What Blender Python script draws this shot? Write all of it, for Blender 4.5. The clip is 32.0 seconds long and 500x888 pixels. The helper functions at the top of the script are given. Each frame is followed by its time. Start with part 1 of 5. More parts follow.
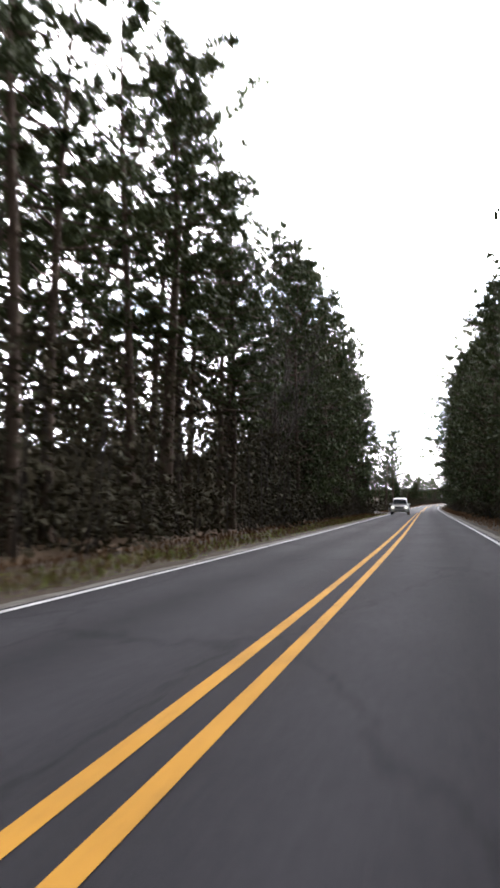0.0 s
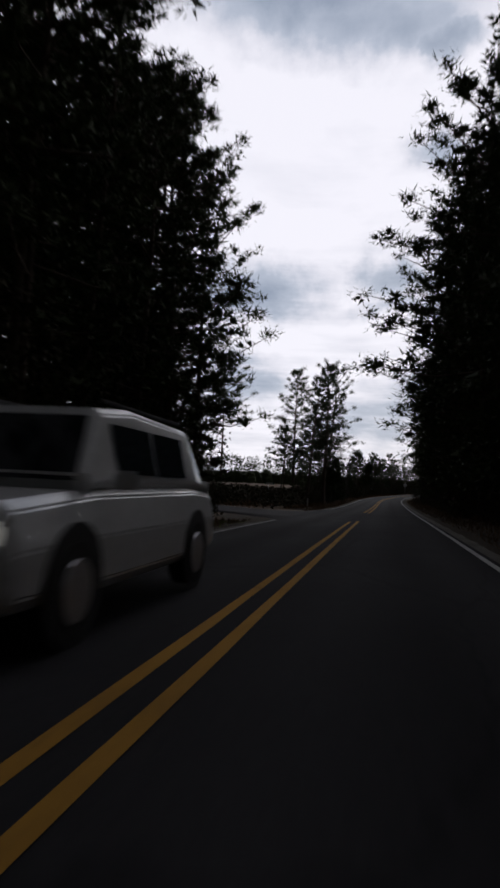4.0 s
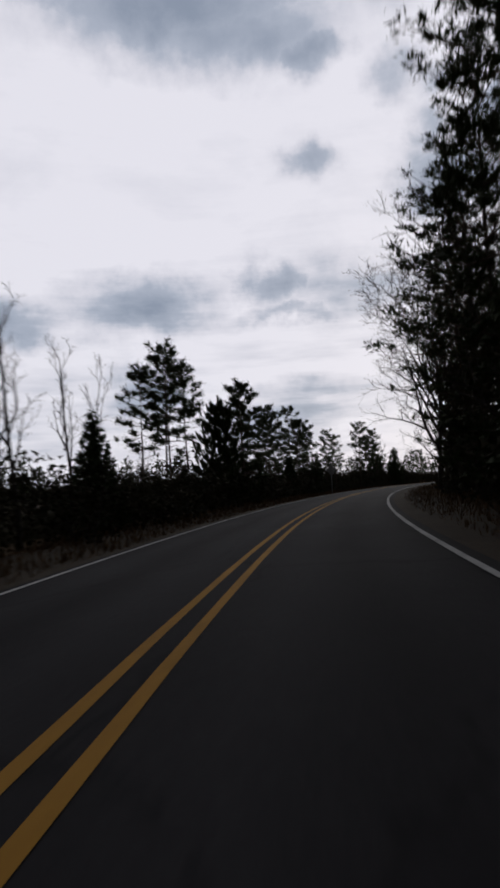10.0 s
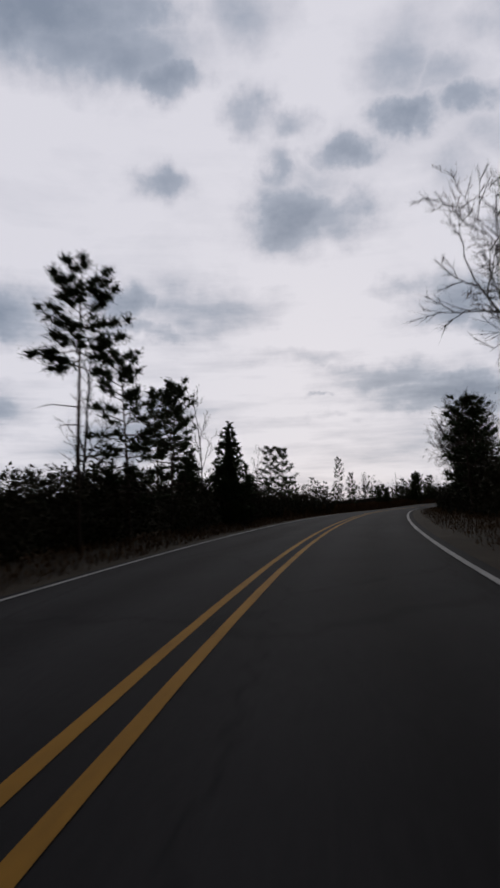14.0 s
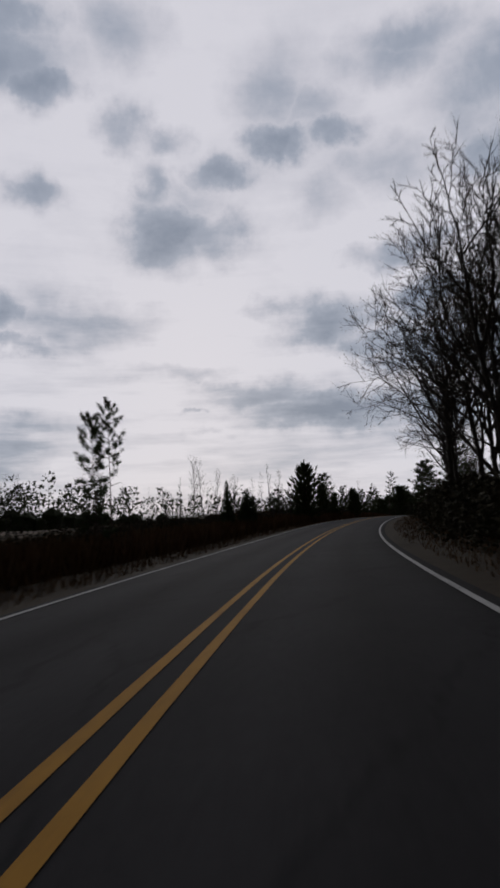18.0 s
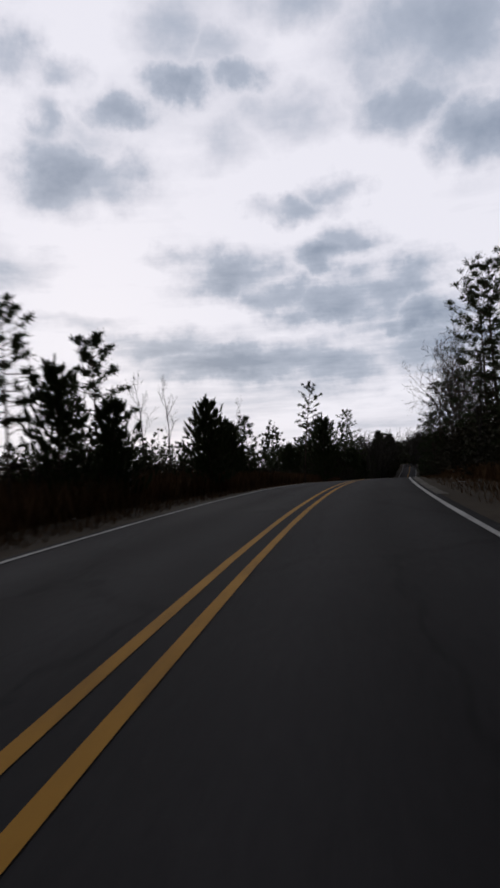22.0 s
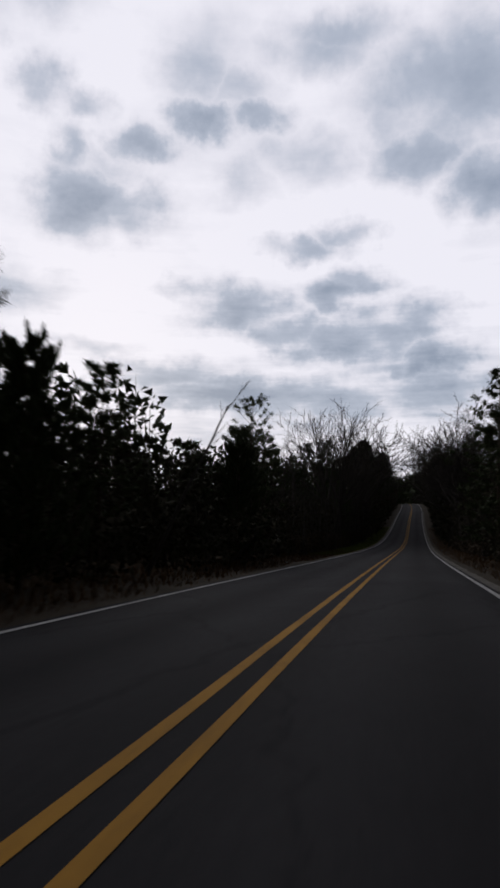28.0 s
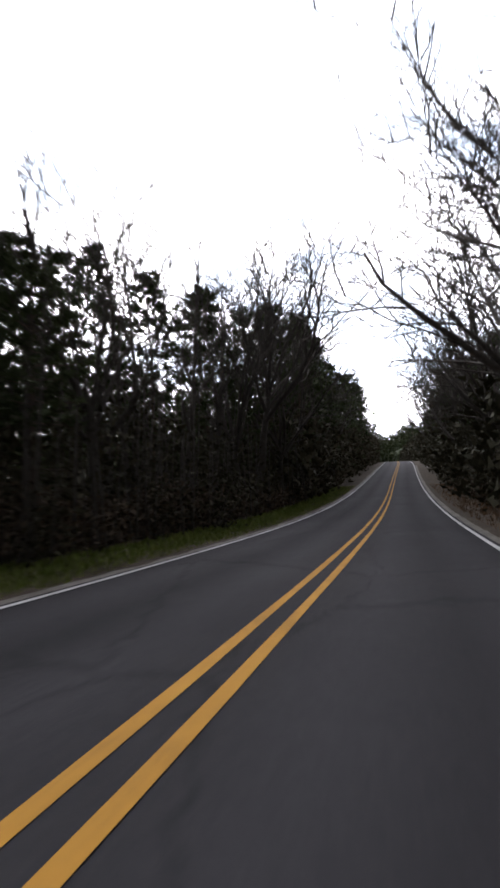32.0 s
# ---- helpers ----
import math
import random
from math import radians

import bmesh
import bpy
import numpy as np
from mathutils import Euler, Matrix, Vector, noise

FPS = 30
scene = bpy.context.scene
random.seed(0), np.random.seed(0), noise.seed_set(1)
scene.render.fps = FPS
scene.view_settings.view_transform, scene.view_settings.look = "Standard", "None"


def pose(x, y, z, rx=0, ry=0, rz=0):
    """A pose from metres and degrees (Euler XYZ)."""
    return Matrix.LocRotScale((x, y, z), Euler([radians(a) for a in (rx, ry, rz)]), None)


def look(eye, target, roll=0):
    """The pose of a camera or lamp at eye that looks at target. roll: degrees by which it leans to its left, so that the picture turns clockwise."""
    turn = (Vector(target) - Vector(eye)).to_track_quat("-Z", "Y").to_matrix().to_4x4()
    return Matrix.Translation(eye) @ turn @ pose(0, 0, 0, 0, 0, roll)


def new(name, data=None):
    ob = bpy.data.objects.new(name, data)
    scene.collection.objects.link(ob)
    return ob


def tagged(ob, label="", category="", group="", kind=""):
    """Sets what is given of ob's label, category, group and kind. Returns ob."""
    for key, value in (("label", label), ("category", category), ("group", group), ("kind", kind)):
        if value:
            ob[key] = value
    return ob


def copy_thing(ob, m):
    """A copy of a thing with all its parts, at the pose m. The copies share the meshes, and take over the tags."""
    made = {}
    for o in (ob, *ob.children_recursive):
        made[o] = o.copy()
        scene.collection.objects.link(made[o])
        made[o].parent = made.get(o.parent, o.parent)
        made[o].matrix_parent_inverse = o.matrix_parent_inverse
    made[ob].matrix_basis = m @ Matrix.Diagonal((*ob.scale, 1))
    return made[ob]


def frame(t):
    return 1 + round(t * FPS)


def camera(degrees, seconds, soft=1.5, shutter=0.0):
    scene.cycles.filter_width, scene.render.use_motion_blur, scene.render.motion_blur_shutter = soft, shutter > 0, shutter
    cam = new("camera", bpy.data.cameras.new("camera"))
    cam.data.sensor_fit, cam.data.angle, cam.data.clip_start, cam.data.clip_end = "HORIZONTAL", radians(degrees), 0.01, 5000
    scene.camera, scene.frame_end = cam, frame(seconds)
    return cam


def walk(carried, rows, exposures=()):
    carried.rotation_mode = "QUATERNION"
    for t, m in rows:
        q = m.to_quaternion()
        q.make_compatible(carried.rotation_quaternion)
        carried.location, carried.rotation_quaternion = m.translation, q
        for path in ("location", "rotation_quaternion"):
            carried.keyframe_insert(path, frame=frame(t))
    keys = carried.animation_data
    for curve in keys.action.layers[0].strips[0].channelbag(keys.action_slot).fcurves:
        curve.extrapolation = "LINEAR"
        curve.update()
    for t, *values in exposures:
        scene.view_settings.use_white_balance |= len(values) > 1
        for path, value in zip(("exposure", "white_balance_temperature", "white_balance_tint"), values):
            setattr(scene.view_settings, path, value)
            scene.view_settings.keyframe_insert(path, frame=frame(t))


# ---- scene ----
cam = camera(41.11, 32.0, soft=3.0, shutter=0.35)
# seconds, place, heading to the left, tilt up, lean to the right
PATH = [
    (0.0, 1.286, 0.000, 1.153, 15.94, 4.58, -0.68),
    (1.0, 1.161, 17.326, 1.006, 14.55, 1.28, 2.27),
    (2.0, 0.867, 34.683, 0.886, 9.85, 2.80, 0.93),
    (4.5, 0.020, 78.237, 0.595, 13.06, 3.34, -3.39),
    (5.0, -0.136, 86.974, 0.534, 12.68, 3.33, -1.33),
    (5.5, -0.286, 95.717, 0.464, 12.46, 4.23, -2.52),
    (6.0, -0.422, 104.466, 0.381, 11.41, 4.54, -1.14),
    (6.5, -0.537, 113.222, 0.286, 10.76, 4.64, -0.84),
    (7.0, -0.633, 121.986, 0.205, 11.41, 4.83, -0.41),
    (7.5, -0.726, 130.760, 0.144, 12.41, 5.65, -2.74),
    (8.0, -0.836, 139.542, 0.104, 11.87, 4.57, -1.49),
    (8.5, -0.954, 148.323, 0.086, 12.66, 5.07, 0.08),
    (9.0, -1.053, 157.101, 0.097, 10.43, 5.12, 1.44),
    (9.5, -1.100, 165.873, 0.136, 6.66, 5.32, 2.19),
    (10.0, -1.039, 174.634, 0.197, 4.34, 4.29, 3.10),
    (10.5, -0.802, 183.382, 0.281, 2.84, 2.32, 6.04),
    (11.0, -0.324, 192.112, 0.384, 3.21, 2.85, 3.47),
    (11.5, 0.424, 200.821, 0.502, 0.61, 3.53, 2.97),
    (12.0, 1.450, 209.500, 0.635, -1.91, 4.13, 3.02),
    (12.5, 2.769, 218.137, 0.779, -4.02, 5.04, 2.93),
    (13.0, 4.393, 226.722, 0.927, -6.88, 5.93, 3.09),
    (13.5, 6.334, 235.238, 1.079, -8.34, 5.64, 3.40),
    (14.0, 8.601, 243.678, 1.223, -9.26, 5.58, 1.76),
    (14.5, 11.156, 252.041, 1.352, -11.11, 5.28, 2.71),
    (15.0, 13.968, 260.328, 1.465, -12.63, 5.31, 3.04),
    (15.5, 16.998, 268.547, 1.562, -14.18, 4.68, 2.19),
    (17.5, 30.626, 300.935, 1.772, -18.43, 5.97, 1.75),
    (18.0, 34.359, 308.925, 1.781, -20.06, 6.57, 2.93),
    (18.5, 38.233, 316.860, 1.791, -20.48, 6.82, 3.79),
    (19.0, 42.259, 324.734, 1.802, -20.36, 5.14, 2.34),
    (19.5, 46.444, 332.537, 1.830, -21.61, 4.69, 2.73),
    (20.0, 50.803, 340.258, 1.900, -22.81, 5.02, 3.75),
    (20.5, 55.342, 347.884, 2.014, -24.45, 5.84, 4.12),
    (21.0, 60.072, 355.400, 2.151, -25.94, 5.66, 4.30),
    (21.5, 64.998, 362.798, 2.286, -26.17, 5.01, 2.41),
    (22.0, 70.124, 370.068, 2.420, -28.30, 2.09, 3.35),
    (22.5, 75.447, 377.205, 2.525, -29.15, 4.20, 0.87),
    (23.0, 80.954, 384.216, 2.583, -29.57, 4.20, -0.13),
    (23.5, 86.627, 391.106, 2.590, -29.52, 4.28, -0.23),
    (24.0, 92.441, 397.897, 2.521, -30.89, 3.13, -1.93),
    (24.5, 98.358, 404.615, 2.366, -30.84, 1.77, -1.87),
    (25.0, 104.334, 411.289, 2.134, -31.68, 2.54, -1.25),
    (25.5, 110.340, 417.943, 1.860, -32.34, 3.22, -0.50),
    (27.5, 134.289, 444.665, 0.393, -29.10, 4.49, -1.16),
    (28.0, 140.241, 451.375, -0.056, -28.41, 4.91, -0.33),
    (28.5, 146.192, 458.084, -0.531, -28.18, 2.84, 3.30),
    (29.0, 152.151, 464.781, -1.030, -29.42, 2.89, 3.09),
    (29.5, 158.126, 471.462, -1.533, -30.34, 1.12, 1.62),
    (30.0, 164.118, 478.125, -2.029, -31.17, 0.20, 3.36),
    (30.5, 170.128, 484.771, -2.517, -31.04, 2.43, 0.65),
    (31.0, 176.155, 491.400, -2.986, -30.54, 2.27, 2.44),
    (32.0, 188.250, 504.616, -3.851, -29.51, 2.68, 1.75),
]


def eye_pose(x, y, z, yaw, tilt, lean):
    a, b = radians(yaw), radians(tilt)
    way = Vector((-math.sin(a) * math.cos(b), math.cos(a) * math.cos(b), math.sin(b)))
    return look((x, y, z), Vector((x, y, z)) + way, -lean)


walk(cam, [(r[0], eye_pose(*r[1:])) for r in PATH], exposures=(
    (0.0, 4.2),
    (1.2, 4.0),
    (2.0, 2.3),
    (2.6, 1.3),
    (4.5, 0.2),
    (6.0, 0.2),
    (7.2, 0.4),
    (9.0, 0.00),
    (11.5, 0.13),
    (13.5, -0.07),
    (18.0, -0.22),
    (20.0, -0.12),
    (21.0, 0.00),
    (22.0, 0.14),
    (23.0, 0.06),
    (25.0, 0.26),
    (27.5, 0.08),
    (29.0, 0.65),
    (30.0, 1.15),
    (31.0, 2.15),
    (32.0, 2.8),
))

# ---- world, sky and light ----
def node(tree, kind, **values):
    n = tree.nodes.new(kind)
    for key, value in values.items():
        n.inputs[int(key[1:])].default_value = value
    return n


def wire(tree, a, b, out=0, into=0):
    tree.links.new(a.outputs[out], b.inputs[into])
    return b


def math_node(tree, op, a, b=None, out=0):
    n = tree.nodes.new("ShaderNodeMath")
    n.operation = op
    for i, v in enumerate((a, b)):
        if v is None:
            continue
        if isinstance(v, (int, float)):
            n.inputs[i].default_value = v
        else:
            tree.links.new(v, n.inputs[i])
    return n.outputs[0]


def vec_node(tree, op, a, b=None):
    n = tree.nodes.new("ShaderNodeVectorMath")
    n.operation = op
    for i, v in enumerate((a, b)):
        if v is None:
            continue
        if isinstance(v, tuple):
            n.inputs[i].default_value = v
        else:
            tree.links.new(v, n.inputs[i])
    return n


def ramp(tree, fac, stops):
    n = tree.nodes.new("ShaderNodeValToRGB")
    while len(n.color_ramp.elements) < len(stops):
        n.color_ramp.elements.new(0.5)
    for e, (p, c) in zip(n.color_ramp.elements, stops):
        e.position = p
        e.color = (*c, 1) if len(c) == 3 else c
    tree.links.new(fac, n.inputs[0])
    return n.outputs[0]


def fbm(tree, vector, scale, detail=6.0, rough=0.55, distort=0.0):
    n = tree.nodes.new("ShaderNodeTexNoise")
    n.inputs["Scale"].default_value = scale
    n.inputs["Detail"].default_value = detail
    n.inputs["Roughness"].default_value = rough
    n.inputs["Distortion"].default_value = distort
    if vector is not None:
        tree.links.new(vector, n.inputs["Vector"])
    return n.outputs[0], n.outputs[1]


# grey clouds: heading (degrees left of the first stretch), elevation, half width, half height, weight
CLOUDS_HIGH = [
    (-12.5, 27.4, 1.5, 2.1, 0.55), (-13.6, 24.0, 3.1, 2.3, 0.85), (-17.0, 24.0, 2.8, 1.6, 0.6), (-18.9, 28.6, 2.4, 1.0, 0.6),
    (-15.5, 26.8, 2.6, 1.4, 0.4), (-24.1, 30.8, 2.0, 1.1, 0.6), (-29.2, 31.0, 2.2, 0.9, 0.5), (-27.8, 26.2, 2.3, 1.4, 0.3),
    (-10.4, 32.0, 1.9, 1.4, 0.55), (-13.3, 31.4, 1.6, 0.8, 0.45), (-24.0, 35.5, 3.4, 1.9, 0.25), (-35.7, 35.0, 4.6, 1.4, 0.45),
    (-43.6, 32.8, 5.0, 2.8, 0.6), (-44.6, 29.6, 3.2, 2.8, 0.5), (-34.4, 27.1, 3.1, 1.4, 0.35), (-33.2, 28.4, 3.2, 1.4, 0.3),
]
CLOUDS_BANK = [
    (-36.3, 22.4, 2.5, 0.9, 0.8), (-33.3, 21.5, 3.0, 1.0, 0.9), (-37.9, 18.5, 2.5, 1.2, 0.8), (-35.4, 17.4, 2.4, 1.3, 1.0),
    (-23.1, 17.7, 2.0, 0.6, 0.4), (-27.5, 16.4, 3.4, 1.5, 0.9), (-31.8, 14.4, 2.9, 1.3, 0.9), (-35.5, 13.7, 3.8, 1.4, 0.95),
    (-39.8, 14.1, 3.8, 1.9, 0.8), (-21.2, 10.9, 4.3, 1.0, 0.5), (-28.9, 9.1, 7.1, 1.3, 0.8), (-35.6, 8.5, 3.8, 1.6, 0.7),
    (-18.2, 11.5, 2.9, 0.7, 0.4), (-13.9, 13.1, 3.3, 0.6, 0.35), (-15.4, 9.7, 0.7, 0.2, 0.5), (-16.6, 8.0, 1.4, 0.4, 0.35),
    (-42.4, 14.9, 2.7, 1.6, 0.9), (-43.7, 12.0, 2.4, 1.3, 0.9), (-43.7, 8.8, 4.2, 1.6, 0.6),
]
CLOUDS_EAST = [
    (-43.1, 27.8, 3.2, 1.9, 0.7), (-47.0, 32.6, 5.0, 3.3, 0.6), (-48.5, 24.7, 2.6, 2.1, 0.8), (-37.3, 36.2, 4.6, 1.4, 0.5),
    (-27.6, 32.8, 2.8, 1.2, 0.35), (-41.2, 30.3, 2.2, 2.8, 0.45), (-4.7, 16.8, 4.4, 2.1, 0.5), (-23.3, 34.4, 2.8, 1.9, 0.35),
]
CLOUDS_WEST = [
    (9.5, 37.7, 6.5, 2.1, 1.0), (-0.1, 38.6, 3.6, 1.4, 0.6), (-10.0, 38.5, 3.6, 1.9, 0.4), (-2.9, 34.4, 2.5, 1.2, 0.75),
    (-2.4, 27.0, 2.2, 1.0, 0.55), (1.5, 17.4, 2.4, 1.5, 0.8), (0.1, 15.1, 3.4, 0.7, 0.75), (-6.9, 16.7, 4.4, 1.5, 0.5),
    (13.7, 16.2, 4.9, 2.0, 0.85), (24.6, 14.6, 4.3, 1.6, 0.8), (9.9, 38.0, 8.9, 2.8, 1.0), (19.6, 37.9, 3.5, 1.2, 0.6),
    (0.8, 7.7, 4.2, 1.6, 0.45), (13.4, 10.8, 1.9, 0.8, 0.4), (13.3, 7.9, 3.3, 1.4, 0.5), (4.8, 35.8, 7.5, 2.1, 0.8),
    (12.0, 37.2, 7.6, 1.9, 0.8), (1.6, 6.1, 3.7, 2.3, 0.4),
]
CLOUDS = CLOUDS_HIGH + CLOUDS_BANK + CLOUDS_EAST + CLOUDS_WEST


def build_world():
    world = bpy.data.worlds.new("world")
    scene.world = world
    world.use_nodes = True
    t = world.node_tree
    t.nodes.clear()
    sky = t.nodes.new("ShaderNodeTexSky")
    sky.sky_type = "NISHITA"
    sky.sun_disc = False
    sky.sun_elevation = radians(16)
    sky.sun_rotation = radians(15)
    coord = t.nodes.new("ShaderNodeTexCoord")
    d = coord.outputs["Generated"]
    sep = t.nodes.new("ShaderNodeSeparateXYZ")
    t.links.new(d, sep.inputs[0])
    x, y, z = sep.outputs
    # cloud deck seen in perspective
    zz = math_node(t, "ADD", math_node(t, "MAXIMUM", z, 0.0), 0.16)
    deck = t.nodes.new("ShaderNodeCombineXYZ")
    t.links.new(math_node(t, "DIVIDE", x, zz), deck.inputs[0])
    t.links.new(math_node(t, "DIVIDE", y, zz), deck.inputs[1])
    broad, _ = fbm(t, deck.outputs[0], 0.9, 4, 0.5)
    fine, _ = fbm(t, deck.outputs[0], 2.6, 9, 0.6, 0.25)
    # heading and elevation in degrees, frayed by noise
    az = math_node(t, "MULTIPLY", math_node(t, "ARCTAN2", math_node(t, "MULTIPLY", x, -1.0), y), 57.2958)
    el = math_node(t, "MULTIPLY", math_node(t, "ARCSINE", z), 57.2958)
    pol = t.nodes.new("ShaderNodeCombineXYZ")
    t.links.new(az, pol.inputs[0])
    t.links.new(el, pol.inputs[1])
    _, fray = fbm(t, pol.outputs[0], 0.26, 9, 0.6)
    shift = vec_node(t, "MULTIPLY", vec_node(t, "SUBTRACT", fray, (0.5, 0.5, 0.5)).outputs[0], (7.0, 4.4, 0.0))
    pol2 = vec_node(t, "ADD", pol.outputs[0], shift.outputs[0]).outputs[0]
    total = None
    for a, e, w, h, weight in CLOUDS:
        rel = vec_node(t, "DIVIDE", vec_node(t, "SUBTRACT", pol2, (a, e, 0.0)).outputs[0], (w, h, 1.0))
        dist = vec_node(t, "LENGTH", rel.outputs[0]).outputs["Value"]
        m = t.nodes.new("ShaderNodeMapRange")
        m.interpolation_type = "SMOOTHSTEP"
        for i, v in ((1, 2.1), (2, 0.0), (3, 0.0), (4, weight)):
            m.inputs[i].default_value = v
        t.links.new(dist, m.inputs[0])
        total = m.outputs[0] if total is None else math_node(t, "MAXIMUM", total, m.outputs[0])
    thick = math_node(t, "ADD", math_node(t, "MULTIPLY", math_node(t, "SUBTRACT", fine, 0.5), 0.75),
                      math_node(t, "MULTIPLY", math_node(t, "SUBTRACT", broad, 0.5), 0.75))
    thick = math_node(t, "ADD", math_node(t, "MULTIPLY", total, math_node(t, "ADD", 0.62, thick)),
                      math_node(t, "MULTIPLY", math_node(t, "MAXIMUM", thick, -0.1), 0.5))
    low = t.nodes.new("ShaderNodeMapRange")
    for i, v in ((1, 0.0), (2, 0.24), (3, 0.10), (4, 0.0)):
        low.inputs[i].default_value = v
    t.links.new(z, low.inputs[0])
    thick = math_node(t, "ADD", thick, low.outputs[0])
    # thin level streaks towards the horizon
    flat = vec_node(t, "MULTIPLY", pol.outputs[0], (0.035, 0.34, 0.0)).outputs[0]
    streak, _ = fbm(t, flat, 1.6, 7, 0.6)
    fade = t.nodes.new("ShaderNodeMapRange")
    for i, v in ((1, 0.10), (2, 0.42), (3, 0.85), (4, 0.12)):
        fade.inputs[i].default_value = v
    t.links.new(z, fade.inputs[0])
    thick = math_node(t, "ADD", thick, math_node(t, "MULTIPLY", math_node(t, "SUBTRACT", streak, 0.5), fade.outputs[0]))
    col = ramp(t, thick, [(0.0, (0.80, 0.79, 0.865)), (0.13, (0.67, 0.67, 0.75)), (0.32, (0.41, 0.45, 0.545)),
                          (0.58, (0.265, 0.31, 0.40)), (1.0, (0.20, 0.245, 0.33))])
    # full sky ahead; unseen sky overhead and behind dimmed to darken road and trees
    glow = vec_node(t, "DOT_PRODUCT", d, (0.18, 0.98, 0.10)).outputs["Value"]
    sky_dim = t.nodes.new("ShaderNodeMapRange")
    sky_dim.interpolation_type = "SMOOTHSTEP"
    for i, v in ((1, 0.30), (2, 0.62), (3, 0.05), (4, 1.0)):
        sky_dim.inputs[i].default_value = v
    t.links.new(glow, sky_dim.inputs[0])
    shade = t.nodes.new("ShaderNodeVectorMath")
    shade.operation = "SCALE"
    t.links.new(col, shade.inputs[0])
    t.links.new(sky_dim.outputs[0], shade.inputs["Scale"])
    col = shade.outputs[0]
    b1 = t.nodes.new("ShaderNodeBackground")
    b1.inputs[1].default_value = 0.05
    t.links.new(sky.outputs[0], b1.inputs[0])
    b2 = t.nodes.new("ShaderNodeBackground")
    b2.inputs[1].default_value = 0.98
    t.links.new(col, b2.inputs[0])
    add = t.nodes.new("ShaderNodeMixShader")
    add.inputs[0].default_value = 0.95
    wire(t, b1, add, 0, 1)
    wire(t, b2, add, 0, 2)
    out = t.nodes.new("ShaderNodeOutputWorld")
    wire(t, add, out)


build_world()
sun = new("sun", bpy.data.lights.new("sun", "SUN"))
sun.data.energy, sun.data.angle, sun.data.color = 0.5, radians(30), (1.0, 0.97, 0.93)
sun.matrix_basis = look((0.249 * 50, 0.928 * 50, 0.276 * 50), (0, 0, 0))


# ---- materials ----
def material(name, base, dark, light, scale, rough=0.85, bump=0.4, coarse=None, spec=0.3, island=0.0, bump_scale=None):
    """Colour that varies at two scales, with fine relief; island: how much single leaves or pieces differ."""
    m = bpy.data.materials.new(name)
    m.use_nodes = True
    t = m.node_tree
    bsdf = t.nodes["Principled BSDF"]
    geo = t.nodes.new("ShaderNodeNewGeometry")
    pos = geo.outputs["Position"]
    a, _ = fbm(t, pos, scale, 8, 0.65)
    b, _ = fbm(t, pos, coarse or scale * 0.07, 4, 0.55)
    f = math_node(t, "ADD", math_node(t, "MULTIPLY", a, 0.55), math_node(t, "MULTIPLY", b, 0.45))
    if island:
        f = math_node(t, "ADD", f, math_node(t, "MULTIPLY", math_node(t, "SUBTRACT", geo.outputs["Random Per Island"], 0.5), island))
        info = t.nodes.new("ShaderNodeObjectInfo")
        f = math_node(t, "ADD", f, math_node(t, "MULTIPLY", math_node(t, "SUBTRACT", info.outputs["Random"], 0.5), 0.25))
    col = ramp(t, f, [(0.28, dark), (0.5, base), (0.72, light)])
    t.links.new(col, bsdf.inputs["Base Color"])
    bsdf.inputs["Roughness"].default_value = rough
    bsdf.inputs["Specular IOR Level"].default_value = spec
    if bump:
        bp = t.nodes.new("ShaderNodeBump")
        bp.inputs["Strength"].default_value = bump
        bp.inputs["Distance"].default_value = 0.02
        h, _ = fbm(t, pos, bump_scale or scale * 2, 6, 0.6)
        t.links.new(h, bp.inputs["Height"])
        t.links.new(bp.outputs[0], bsdf.inputs["Normal"])
    return m


def plain(name, colour, rough=0.5, metal=0.0, coat=0.0):
    m = bpy.data.materials.new(name)
    m.use_nodes = True
    t = m.node_tree
    bsdf = t.nodes["Principled BSDF"]
    geo = t.nodes.new("ShaderNodeNewGeometry")
    a, _ = fbm(t, geo.outputs["Position"], 9.0, 6, 0.6)
    d = tuple(c * 0.82 for c in colour)
    t.links.new(ramp(t, a, [(0.3, d), (0.7, colour)]), bsdf.inputs["Base Color"])
    bsdf.inputs["Roughness"].default_value = rough
    bsdf.inputs["Metallic"].default_value = metal
    bsdf.inputs["Coat Weight"].default_value = coat
    return m


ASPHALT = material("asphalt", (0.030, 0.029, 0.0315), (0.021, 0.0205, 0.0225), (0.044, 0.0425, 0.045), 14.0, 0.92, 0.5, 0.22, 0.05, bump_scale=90)


